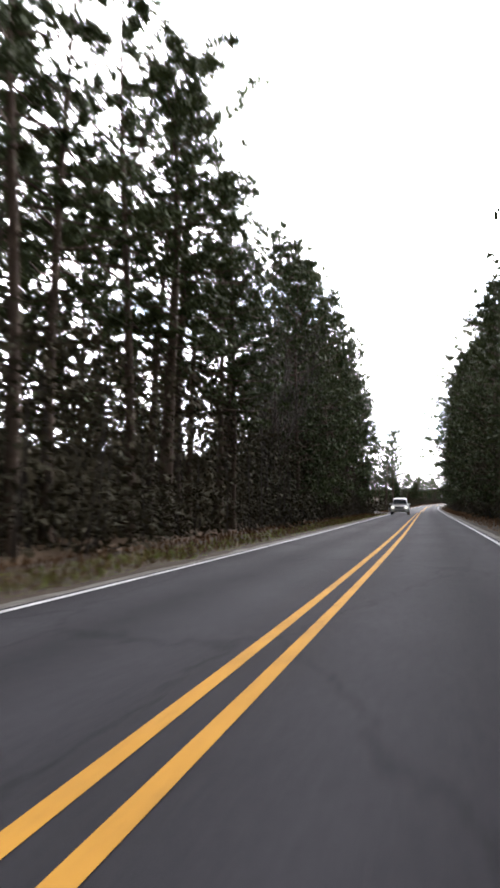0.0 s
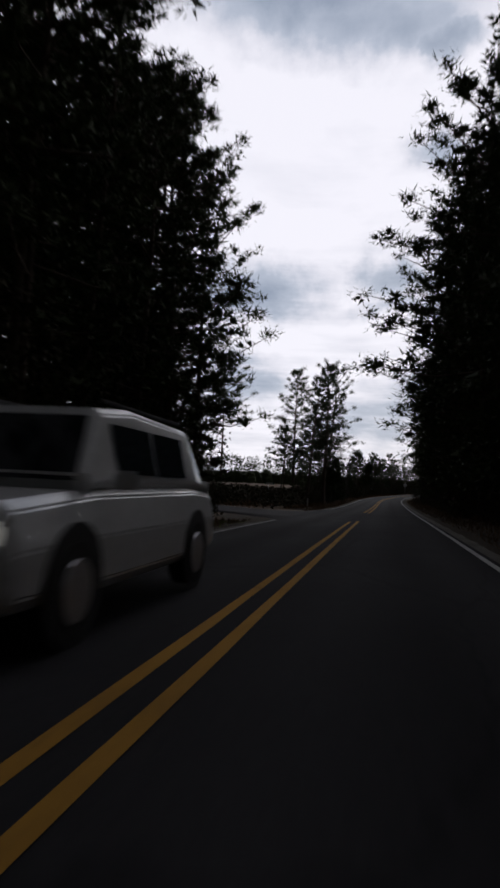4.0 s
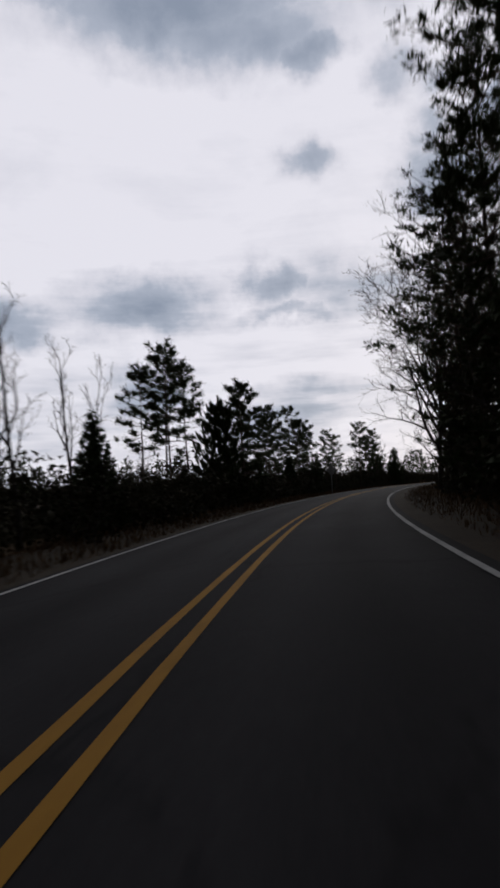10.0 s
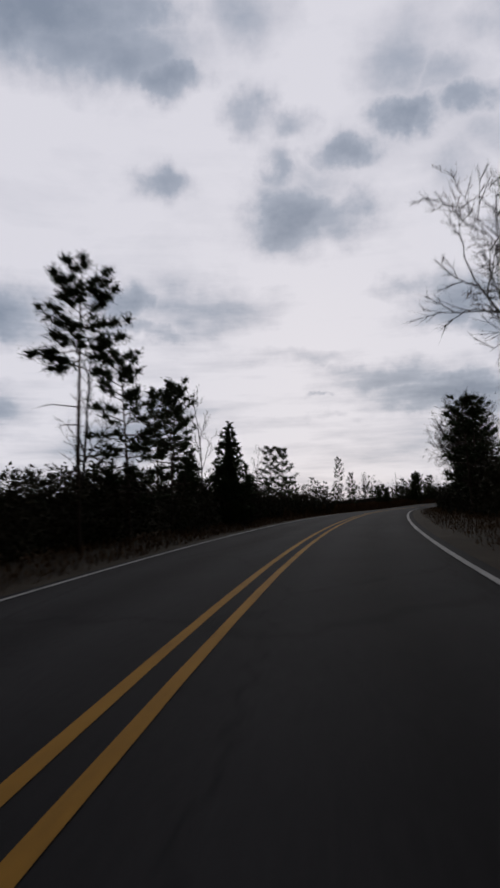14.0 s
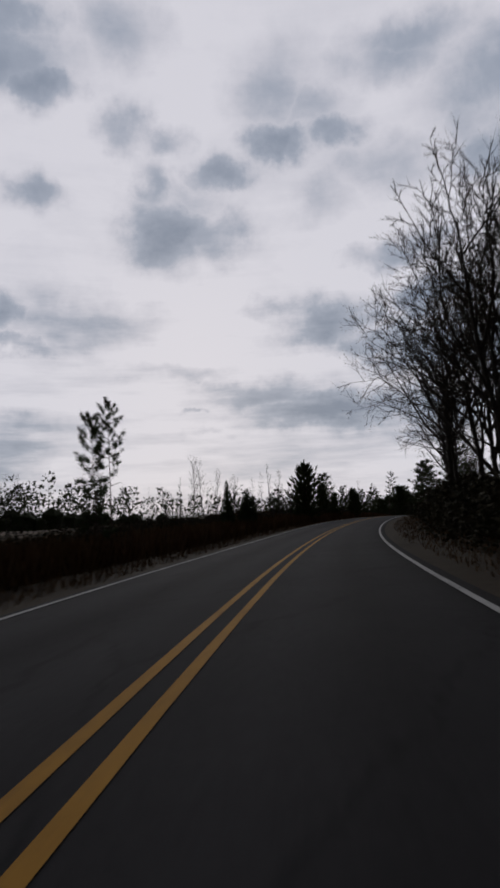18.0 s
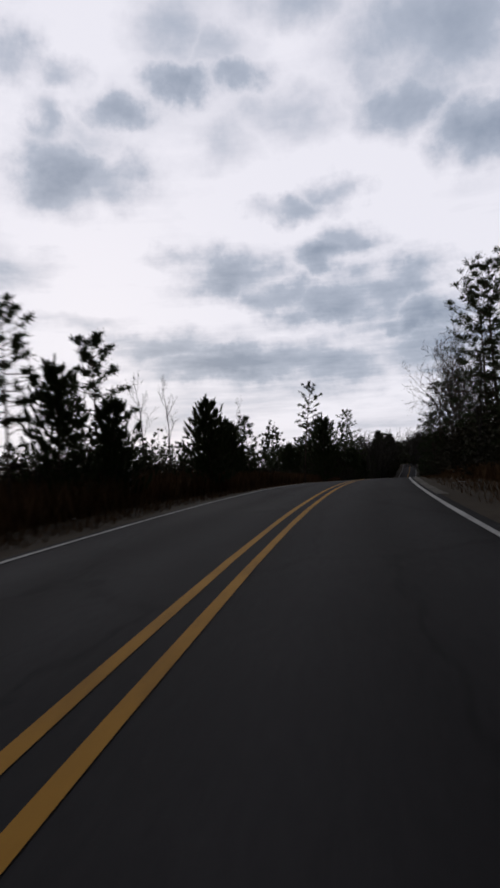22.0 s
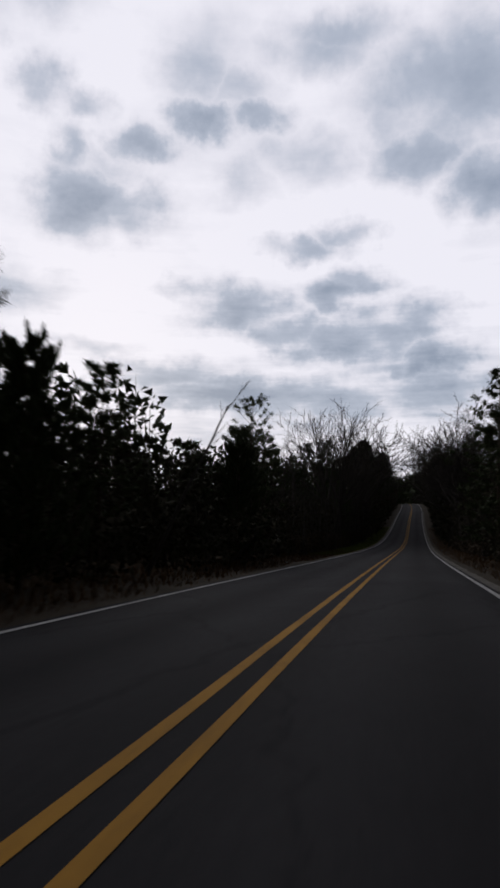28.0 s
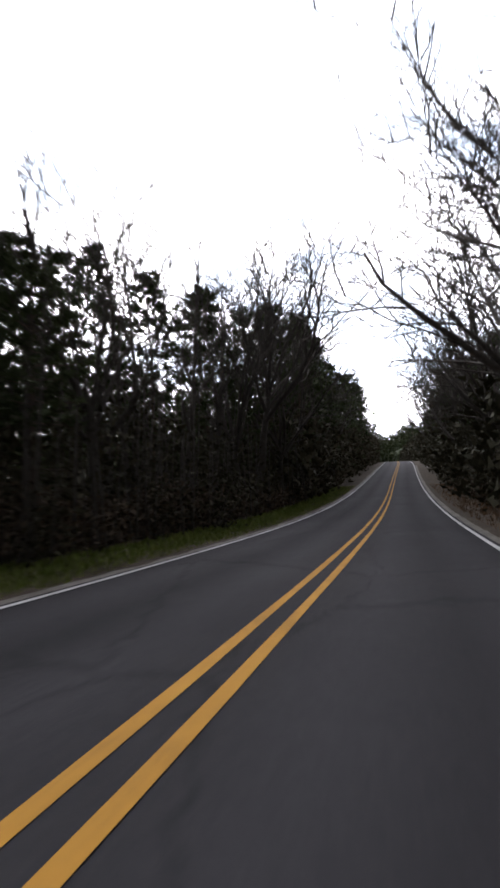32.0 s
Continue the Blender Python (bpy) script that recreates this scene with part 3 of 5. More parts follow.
def bare_meshes(seed, H, trunk=0.25, wide=0.75, limbs=7, subs=6, r0=None, buds=0, stems=1, twigs=6, thin=0.013, first=0.55, droop=0.0):
    """A leafless tree: sinuous limbs off a short or long trunk, side branches along them and fine twigs at the ends."""
    rng = random.Random(seed)
    TV, TF, BV, BF, NV, NF = [], [], [], [], [], []
    r0 = r0 or 0.0085 * H + 0.03

    def grow(p, d, ln, r, lev):
        n = (5, 6, 4, 2)[lev]
        pts, wid = [p], [r]
        for i in range(n):
            d = (d + unit(rng) * (0.10, 0.20, 0.24, 0.26)[lev] + Vector((0, 0, (0.05, 0.11, 0.06, 0.05)[lev] - droop))).normalized()
            pts.append(pts[-1] + d * ln / n)
            wid.append(max(r * (1 - (0.5 if lev == 0 and trunk < 0.6 else 0.78) * (i + 1) / n), thin * 0.4))
        if lev == 0:
            wid[0] *= 1.3
        tube(*((TV, TF) if lev == 0 else (BV, BF)), pts, wid, (8, 5, 4, 3)[lev])

        def at(v):
            f = min(v * n, n - 1e-4)
            i = int(f)
            return pts[i].lerp(pts[i + 1], f - i), (pts[i + 1] - pts[i]).normalized(), wid[i]

        if lev == 3:
            for k in range(twigs):
                q, dd, _ = at(rng.uniform(0.1, 1.0))
                e = (dd + unit(rng) * 0.75 + Vector((0, 0, 0.15))).normalized()
                tip = q + e * ln * rng.uniform(0.35, 0.8)
                w = e.cross(unit(rng))
                if w.length < 0.1:
                    continue
                w = w.normalized() * thin * 0.5
                j = len(BV)
                BV.extend((tuple(q + w), tuple(tip), tuple(q - w)))
                BF.append((j, j + 1, j + 2))
                if buds:
                    blades(NV, NF, tip, e, buds, 0.075, 0.022, rng, 1.0, e, ln * 0.4)
            return
        count = (limbs, subs, max(3, subs - 1))[lev]
        lo = (first, 0.22, 0.2)[lev]
        a = rng.uniform(0, 6.28)
        for i in range(count):
            v = lo + (1 - lo) * (i + rng.uniform(0.3, 1.0)) / count
            q, dd, rr = at(v)
            a += 2.4 + rng.uniform(-0.5, 0.5)
            ref = dd.cross(Vector((0.3, 0.9, 0.1))).normalized()
            ax = Matrix.Rotation(a, 3, dd) @ ref
            lean = wide * (rng.uniform(0.35, 1.1) if lev == 0 else rng.uniform(0.6, 1.15))
            nd = (dd * math.cos(lean) + ax * math.sin(lean)).normalized()
            if lev == 0:
                cl = H * max(1 - trunk, 0.26) * ((1.25 - 0.75 * v) if trunk > 0.6 else 1.0) * rng.uniform(0.75, 1.1)
            else:
                cl = ln * rng.uniform(0.34, 0.56) * (1.2 - 0.5 * v)
            grow(q, nd, cl, max(rr * (rng.uniform(0.55, 0.85) if lev == 0 else rng.uniform(0.45, 0.7)), thin), lev + 1)

    for k in range(stems):
        fan = 0.24 if stems > 1 else 0.0
        d = Vector((rng.uniform(-0.08, 0.08) + fan * math.cos(6.28 * k / stems), rng.uniform(-0.08, 0.08) + fan * math.sin(6.28 * k / stems), 1)).normalized()
        grow(Vector((0.15 * k, 0.1 * k, -0.2)), d, H * trunk * (1 if k == 0 else rng.uniform(0.75, 1)), r0 * (1 if stems == 1 else 0.75), 0)
    sc = H / max(v[2] for v in BV)
    for arr in (TV, BV, NV):
        for i, v in enumerate(arr):
            arr[i] = (v[0] * sc, v[1] * sc, v[2] * sc)
    made = [("trunk", mesh_of("trunk", TV, TF, GREYBARK, True)), ("crown", mesh_of("crown", BV, BF, GREYBARK, True))]
    if NV:
        made.append(("foliage", mesh_of("foliage", NV, NF, BUDS)))
    return made


def cedar_meshes(seed, H, R, n=900, size=0.24):
    rng = random.Random(seed)
    TV, TF, NV, NF = [], [], [], []
    tube(TV, TF, [Vector((0, 0, -0.2)), Vector((0.04, 0.02, H * 0.5)), Vector((0, 0, H * 0.97))], [0.018 * H, 0.011 * H, 0], 6)
    ph = [rng.uniform(0, 6.28) for _ in range(4)]
    tube(NV, NF, [Vector((0, 0, H * v)) for v in (0.03, 0.2, 0.5, 0.8, 0.97)], [R * 0.25, R * 0.40, R * 0.24, R * 0.08, 0], 7)
    for i in range(n):
        u = 1 - math.sqrt(rng.random()) * 0.97
        a = rng.uniform(0, 6.28)
        rr = R * (1 - u) ** 0.8 * (0.85 + 0.18 * math.sin(3 * a + ph[0] + 9 * u) + 0.12 * math.sin(7 * u * 6 + ph[1])) * math.sqrt(rng.uniform(0.3, 1.08))
        c = Vector((rr * math.cos(a), rr * math.sin(a), H * (0.04 + 0.94 * u)))
        o = Vector((math.cos(a), math.sin(a), 0.8)).normalized()
        blades(NV, NF, c, o, 4, size * rng.uniform(0.8, 1.5), size * 0.3, rng, 0.6)
    return [("trunk", mesh_of("trunk", TV, TF, BARK, True)), ("crown", mesh_of("crown", NV, NF, CEDAR))]


def shrub_meshes(seed, H, R, n=420, leaf=0.16, mat=None, stems=12):
    rng = random.Random(seed)
    BV, BF, NV, NF = [], [], [], []
    tips = []
    for i in range(stems):
        a = rng.uniform(0, 6.28)
        r = R * math.sqrt(rng.random())
        tip = Vector((r * math.cos(a), r * math.sin(a), H * rng.uniform(0.55, 1.05) * (1 - 0.35 * (r / R) ** 2)))
        foot = Vector((tip.x * 0.25, tip.y * 0.25, -0.1))
        mid = foot.lerp(tip, 0.55) + unit(rng) * 0.12 * H
        tube(BV, BF, [foot, mid, tip], [0.02 + 0.004 * H, 0.014, 0], 3)
        tips.append((foot, mid, tip))
    for i in range(n):
        f, m, tp = tips[rng.randrange(stems)]
        v = rng.random() ** 0.7
        q = (f.lerp(m, v * 2) if v < 0.5 else m.lerp(tp, v * 2 - 1)) + unit(rng) * R * 0.34 * rng.random()
        q.z = max(q.z, 0.03)
        blades(NV, NF, q, Vector((0, 0, 0.4)), 2, leaf * rng.uniform(0.7, 1.4), leaf * 0.32, rng, 1.0)
    return [("stem", mesh_of("stem", BV, BF, GREYBARK)), ("foliage", mesh_of("foliage", NV, NF, mat or BRUSH))]


PROTO = {}
FIRST = {}
COUNT = {}


def plant(kind, s, lat, height=None, turn=None, rng=random, label=None, group=None, wide=1.0, sink=0.05, lean=0.0, lean_to=0.0):
    """Stand a tree or shrub of a prepared kind at s, lat."""
    name, nominal, parts, lab, cat, grp = PROTO[kind]
    k = (height or nominal) / nominal
    x, y, z = spot(s, lat, sink)
    turn = rng.uniform(0, 360) if turn is None else turn
    m = Matrix.Translation((x, y, z)) @ Matrix.Rotation(radians(lean), 4, Vector((math.cos(radians(lean_to)), math.sin(radians(lean_to)), 0))) \
        @ pose(0, 0, 0, 0, 0, turn) @ Matrix.Diagonal((k * wide, k * wide, k, 1))
    if kind not in FIRST:
        ob = new(name)
        ob.empty_display_size = 0.2
        for pn, me in parts:
            part(pn, me, ob)
        FIRST[kind] = ob
        ob.matrix_basis = m
    else:
        src = FIRST[kind]
        keep = src.scale.copy()
        src.scale = (1, 1, 1)
        ob = copy_thing(src, m)
        src.scale = keep
    COUNT[kind] = COUNT.get(kind, 0) + 1
    return tagged(ob, label=label or lab, category=cat, group=group or grp)


# ---- ground ----
def build_ground():
    def axis(lo, hi, step):
        inner = list(np.arange(lo, hi + 0.1, step))
        out = []
        d = step
        a = lo
        while a > lo - 1800:
            d *= 1.35
            a -= d
            out.append(a)
        out = out[::-1] + inner
        d, a = step, inner[-1]
        while a < hi + 1800:
            d *= 1.35
            a += d
            out.append(a)
        return np.array(out)
    xs, ys = axis(-150, 520, 4.5), axis(-60, 780, 4.5)
    gx, gy = np.meshgrid(xs, ys)
    gz = heights(gx.ravel(), gy.ravel())
    verts = list(zip(gx.ravel().tolist(), gy.ravel().tolist(), gz.tolist()))
    nx = len(xs)
    faces = [(j * nx + i, j * nx + i + 1, (j + 1) * nx + i + 1, (j + 1) * nx + i) for j in range(len(ys) - 1) for i in range(nx - 1)]
    structure("ground", verts, faces, EARTH, "brown leaf litter and dry grass on sandy soil", "ground", True)


def ribbon(name, s0, s1, lats, lifts, mat, label, category, step=2.0, wave=0.0, seed=3):
    """A strip along the road; lats from left to right, lifts over the road's own height there."""
    rng = random.Random(seed)
    verts, faces = [], []
    n = max(2, int((s1 - s0) / step) + 1)
    for i in range(n):
        s = s0 + (s1 - s0) * i / (n - 1)
        x, y, z, th, b = road_at(s)
        for lat, up in zip(lats, lifts):
            w = lat + (rng.uniform(-wave, wave) if abs(lat) > HALF + 0.3 or wave < 0.03 else 0)
            verts.append((x - w * math.cos(th), y - w * math.sin(th), z + w * b + up))
    m = len(lats)
    for i in range(n - 1):
        for k in range(m - 1):
            a = i * m + k
            faces.append((a, a + 1, a + m + 1, a + m))
    ob = structure(name, verts, faces, mat, label, category, True)
    along = ob.data.uv_layers.new(name="along")
    for lo in ob.data.loops:
        along.data[lo.index].uv = (lats[lo.vertex_index % m], s0 + (s1 - s0) * (lo.vertex_index // m) / (n - 1))
    return ob


def ground_ribbon(name, s0, s1, lats, lifts, mat, label, seed=1):
    """A verge: starts at the road's edge and ends in the ground."""
    rng = random.Random(seed)
    verts, faces = [], []
    n = max(2, int((s1 - s0) / 1.5) + 1)
    for i in range(n):
        s = s0 + (s1 - s0) * i / (n - 1)
        x, y, z, th, b = road_at(s)
        for k, (lat, up) in enumerate(zip(lats, lifts)):
            w = lat * (1 + (rng.uniform(-0.03, 0.03) if k else 0))
            px, py = x - w * math.cos(th), y - w * math.sin(th)
            verts.append([px, py, z + w * b + up + (rng.uniform(-0.02, 0.02) if k else 0)])
    m = len(lats)
    arr = np.array(verts)
    gz = heights(arr[:, 0], arr[:, 1])
    for i in range(n):
        j = i * m + m - 1
        verts[j][2] = float(gz[j]) - 0.03
        j = i * m + m - 2
        verts[j][2] = max(float(gz[j]) + 0.05, verts[j][2] - 0.05)
    for i in range(n - 1):
        for k in range(m - 1):
            a = i * m + k
            faces.append((a, a + 1, a + m + 1, a + m))
    return structure(name, verts, faces, mat, label, "verge", True)


build_ground()
S_END = 1000.0
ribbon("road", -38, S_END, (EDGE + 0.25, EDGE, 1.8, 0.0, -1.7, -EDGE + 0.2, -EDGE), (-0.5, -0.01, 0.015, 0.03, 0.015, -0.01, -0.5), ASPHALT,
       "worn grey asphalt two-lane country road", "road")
LINE = 0.034
ribbon("centre_line_1", -38, 97, (0.155, 0.045), (LINE, LINE + 0.001), YELLOW, "solid yellow centre line on asphalt", "road marking", 2.0, 0.006)
ribbon("centre_line_2", -38, 98, (-0.155, -0.265), (LINE + 0.001, LINE), YELLOW, "solid yellow centre line on asphalt", "road marking", 2.0, 0.006)
ribbon("centre_line_3", 114, S_END, (0.155, 0.045), (LINE, LINE + 0.001), YELLOW, "solid yellow centre line on asphalt", "road marking", 2.0, 0.006)
ribbon("centre_line_4", 113, S_END, (-0.155, -0.265), (LINE + 0.001, LINE), YELLOW, "solid yellow centre line on asphalt", "road marking", 2.0, 0.006)
ribbon("edge_line_1", -38, 98, (HALF + 0.055, HALF - 0.055), (0.004, 0.005), WHITE, "thin white edge line on asphalt", "road marking", 2.0, 0.006)
ribbon("edge_line_2", 125, S_END, (HALF + 0.055, HALF - 0.055), (0.004, 0.005), WHITE, "thin white edge line on asphalt", "road marking", 2.0, 0.006)
ribbon("edge_line_3", -38, S_END, (-3.07 + 0.055, -3.07 - 0.055), (0.012, 0.011), WHITE, "thin white edge line on asphalt", "road marking", 2.0, 0.006)
ground_ribbon("verge_1", -38, 98, (EDGE - 0.06, 4.2, 5.4, 6.9, 7.8), (-0.014, -0.06, -0.12, -0.2, 0), GRAVEL, "sandy gravel and dead grass beside the asphalt", 1)
ground_ribbon("verge_2", 127, S_END, (EDGE - 0.06, 4.2, 5.4, 6.9, 7.8), (-0.014, -0.06, -0.12, -0.2, 0), GRAVEL, "sandy gravel and dead grass beside the asphalt", 2)
ground_ribbon("verge_3", -38, S_END, (-EDGE + 0.26, -4.2, -5.4, -6.9, -7.8), (-0.014, -0.06, -0.12, -0.2, 0), GRAVEL, "sandy gravel and dead grass beside the asphalt", 3)

for n, (a, b, q) in enumerate(((-38, 96, 1), (535, 700, 1), (-38, 160, -1), (405, 700, -1)), 1):
    ribbon("gravel_edge_%d" % n, a, b, (q * (EDGE + 0.36), q * (EDGE + 0.12), q * (EDGE - 0.10)) if q > 0 else (q * (EDGE - 0.30), q * (EDGE - 0.06), q * (EDGE + 0.16)),
           (-0.07, -0.012, -0.002) if q > 0 else (-0.002, -0.006, -0.07), PALEGRAVEL, "narrow strip of pale loose gravel beside the edge line", "verge", 0.8, 0.09, 50 + n)


def on_side_road(s, lat, half=4.8):
    """Whether a place lies on the side road, which leaves obliquely to the left."""
    return lat > 3.3 and abs((s - 113) * 0.91 - (lat - 5) * 0.42) < half


def side_road():
    near = [(96, 3.4), (101, 3.9), (103.5, 4.9), (107, 7.2), (109, 9.5), (111.5, 14), (117, 26), (129, 52)]
    far = [(128, 3.4), (122, 3.9), (119.3, 4.6), (119, 5.8), (119.8, 9), (122.3, 14.5), (127.5, 26), (139.5, 52)]
    verts, faces = [], []
    for (sa, la), (sb, lb) in zip(near, far):
        for k in range(7):
            u = (k - 1) / 4
            skirt = k in (0, 6)
            u = min(1.0, max(0.0, u))
            s, lat = sa + (sb - sa) * u, la + (lb - la) * u
            x, y = plan(s, lat)
            zr = road_at(s)[2] + lat * road_at(s)[4]
            w = min(1, max(0, (lat - 3.5) / 9))
            verts.append((x, y, (zr - 0.012) * (1 - w) + (ground_z(x, y) + 0.08) * w - (0.6 if skirt else 0)))
    for i in range(len(near) - 1):
        for k in range(6):
            a = i * 7 + k
            faces.append((a, a + 1, a + 8, a + 7))
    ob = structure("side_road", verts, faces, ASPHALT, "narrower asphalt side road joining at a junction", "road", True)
    along = ob.data.uv_layers.new(name="along")
    for lo in ob.data.loops:
        k, i = lo.vertex_index % 7, lo.vertex_index // 7
        along.data[lo.index].uv = ((k - 3) * 1.1, near[i][1])
    pts = [(126, 3.45), (122.2, 4.05), (119.9, 4.7), (119.5, 5.8), (120.2, 8.9), (122.6, 14.3)]
    pts2 = [(126, 3.33), (122.0, 3.93), (119.75, 4.64), (119.35, 5.84), (120.05, 8.95), (122.45, 14.35)]
    v2 = []
    for q in (pts, pts2):
        for s, lat in q:
            x, y = plan(s, lat)
            zr = road_at(s)[2] + lat * road_at(s)[4]
            w = min(1, max(0, (lat - 3.5) / 9))
            v2.append((x, y, (zr + 0.012) * (1 - w) + (ground_z(x, y) + 0.115) * w))
    n = len(pts)
    structure("edge_line_4", v2, [(i, i + 1, n + i + 1, n + i) for i in range(n - 1)], WHITE, "curved white edge line at the junction corner", "road marking")
    # earth shoulders that bring the ground up to the asphalt round the junction
    for name, line, sg in (("verge_4", near, -1), ("verge_5", far, 1)):
        vv, ff = [], []
        for s, lat in line:
            for k, (off, up) in enumerate(((-0.1, -0.02), (1.0, -0.05), (2.4, -0.10))):
                ss, ll = s + sg * off * 0.8, lat + (0.0 if lat < 5 else -sg * off * 0.55) + (off * 0.6 if lat < 5 else 0)
                x, y = plan(ss, ll)
                zr = road_at(ss)[2] + ll * road_at(ss)[4]
                w = min(1, max(0, (ll - 3.5) / 9))
                g = ground_z(x, y)
                vv.append((x, y, ((zr - 0.02) * (1 - w) + (g + 0.06) * w) + up if k < 2 else min(g - 0.02, zr)))
        for i in range(len(line) - 1):
            for k in range(2):
                a = i * 3 + k
                ff.append((a, a + 1, a + 4, a + 3))
        structure(name, vv, ff, GRAVEL, "bare earth shoulder of the side road", "verge", True)


side_road()


# ---- trees and shrubs: kinds ----
G_WOOD = "roadside pines"
for i, a in enumerate(((11, 19, 0.40, 4.0, 42, 4), (12, 18, 0.48, 3.6, 38, 4), (13, 20, 0.34, 4.2, 44, 4))):
    PROTO["tall%d" % i] = ("pine_tree", a[1], pine_meshes(a[0], *a[1:], 0.30, 0.036, 26, 0.015, shape=0.45, rad=0.58), "tall loblolly pine with dark green needle clumps", "tree", G_WOOD)
PROTO["lone"] = ("pine_tree", 19, pine_meshes(21, 19, 0.50, 4.4, 66, 8, 0.24, 0.022, 40, 0.01, stubs=12, shape=0.40, rad=0.62), "lone tall pine with a long bare trunk", "tree", G_WOOD)
for i, a in enumerate(((31, 8, 0.48, 1.6, 32, 5), (32, 9, 0.54, 1.6, 30, 5), (33, 7, 0.22, 1.6, 40, 5))):
    PROTO["mid%d" % i] = ("pine_tree", a[1], pine_meshes(a[0], *a[1:], 0.19, 0.020, 28, 0.02, r0=0.08, shape=0.32, stubs=9, rad=0.34), "middle-sized pine with clumped needles", "tree", G_WOOD)
PROTO["puff"] = ("pine_tree", 9, pine_meshes(34, 9, 0.66, 1.7, 24, 6, 0.15, 0.016, 56, 0.01, r0=0.10, shape=0.22, stubs=10, rad=0.46), "slender pine with needle puffs atop a bare trunk", "tree", G_WOOD)
for i, a in enumerate(((41, 6.5, 1.8, 78), (42, 8.5, 2.2, 80))):
    PROTO["young%d" % i] = ("pine_tree", a[1], young_pine_meshes(*a), "bushy young pine with upright brush-like shoots", "tree", G_WOOD)
PROTO["thin"] = ("pine_tree", 9.3, pine_meshes(51, 9.3, 0.56, 1.2, 32, 4, 0.14, 0.015, 34, 0.10, stubs=8, shape=0.25, r0=0.075, rad=0.23), "thin leaning pine with a sparse crown", "tree", G_WOOD)
PROTO["edge"] = ("pine_tree", 19, pine_meshes(61, 19, 0.10, 4.4, 62, 4, 0.32, 0.042, 22, 0.01, stubs=3, shape=0.42, rad=0.68, low=0.5), "tall roadside pine with long low branches over the verge", "tree", G_WOOD)
PROTO["edge1"] = ("pine_tree", 18, pine_meshes(62, 18, 0.06, 4.0, 60, 4, 0.32, 0.042, 22, 0.02, stubs=3, shape=0.5, rad=0.68, low=0.5), "tall roadside pine with long low branches over the verge", "tree", G_WOOD)
PROTO["back0"] = ("pine_tree", 20, pine_meshes(66, 20, 0.28, 4.0, 54, 3, 0.55, 0.075, 15, 0.01, shape=0.45, rad=0.90), "tall pine standing deeper in the wood", "tree", G_WOOD)
PROTO["back1"] = ("pine_tree", 20, pine_meshes(67, 20, 0.36, 3.8, 50, 3, 0.55, 0.075, 15, 0.02, shape=0.5, rad=0.90), "tall pine standing deeper in the wood", "tree", G_WOOD)
for i, a in enumerate(((63, 19, 0.10, 4.4, 70, 5), (64, 18, 0.06, 4.1, 68, 5))):
    PROTO["near%d" % i] = ("pine_tree", a[1], pine_meshes(a[0], *a[1:], 0.25, 0.026, 29, 0.015, stubs=3, shape=0.36, rad=0.62, low=0.42), "tall roadside pine with long low branches over the verge", "tree", G_WOOD)
PROTO["clump"] = ("pine_tree", 18, pine_meshes(65, 18, 0.36, 3.7, 62, 6, 0.22, 0.020, 36, 0.02, stubs=12, shape=0.42, rad=0.58, r0=0.26), "tall loblolly pine with dark green needle clumps", "tree", G_WOOD)
G_BARE = "bare roadside trees"
PROTO["oak0"] = ("bare_tree", 18, bare_meshes(71, 18, 0.34, 0.80, 11, 6, r0=0.30, twigs=6, thin=0.036), "large leafless oak with spreading grey limbs", "tree", G_BARE)
PROTO["oak1"] = ("bare_tree", 17, bare_meshes(72, 17, 0.34, 0.82, 11, 6, r0=0.25, twigs=6, first=0.7, thin=0.036), "large leafless oak with many upright limbs", "tree", G_BARE)
PROTO["vase"] = ("bare_tree", 16, bare_meshes(78, 16, 0.46, 0.66, 11, 7, r0=0.25, twigs=5, first=0.70, thin=0.030), "large leafless oak with limbs fanning up from its fork", "tree", G_BARE)
PROTO["oak2"] = ("bare_tree", 17, bare_meshes(77, 17, 0.62, 0.95, 13, 6, twigs=8, first=0.35, thin=0.022), "large leafless oak crowded with fine twigs", "tree", G_BARE)
PROTO["multi"] = ("bare_tree", 18, bare_meshes(73, 18, 0.62, 0.62, 7, 5, stems=3, first=0.3, twigs=6, thin=0.022), "leafless roadside tree with several tall stems", "tree", G_BARE)
PROTO["bud0"] = ("budding_tree", 18, bare_meshes(74, 18, 0.60, 0.80, 13, 6, buds=3, first=0.25, twigs=7, thin=0.021), "tall roadside hardwood with small reddish spring buds", "tree", G_BARE)
PROTO["bare0"] = ("bare_tree", 10, bare_meshes(75, 10, 0.85, 0.70, 9, 4, r0=0.10, twigs=4, first=0.3, thin=0.014), "slender leafless tree with pale grey bark", "tree", G_BARE)
PROTO["bare1"] = ("bare_tree", 9, bare_meshes(76, 9, 0.88, 0.62, 8, 4, r0=0.065, twigs=3, first=0.3, thin=0.013), "thin leafless sapling with grey bark", "tree", G_BARE)
PROTO["cedar"] = ("cedar_tree", 6.5, cedar_meshes(81, 6.5, 1.9, 1250, 0.22), "dense dark conical cedar", "tree", "roadside cedars")
PROTO["snag"] = ("dead_tree", 8, bare_meshes(82, 8, 0.8, 0.45, 3, 2, r0=0.09, twigs=1, first=0.5), "broken dead tree with a few stub branches", "tree", "dead trees")
for i, a in enumerate(((91, 3.0, 1.7), (92, 2.4, 1.9), (93, 3.8, 1.6))):
    PROTO["shrub%d" % i] = ("shrub", a[1], shrub_meshes(*a, n=400, leaf=0.17), "tangled evergreen shrub in the roadside brush", "shrub", "roadside shrubs")
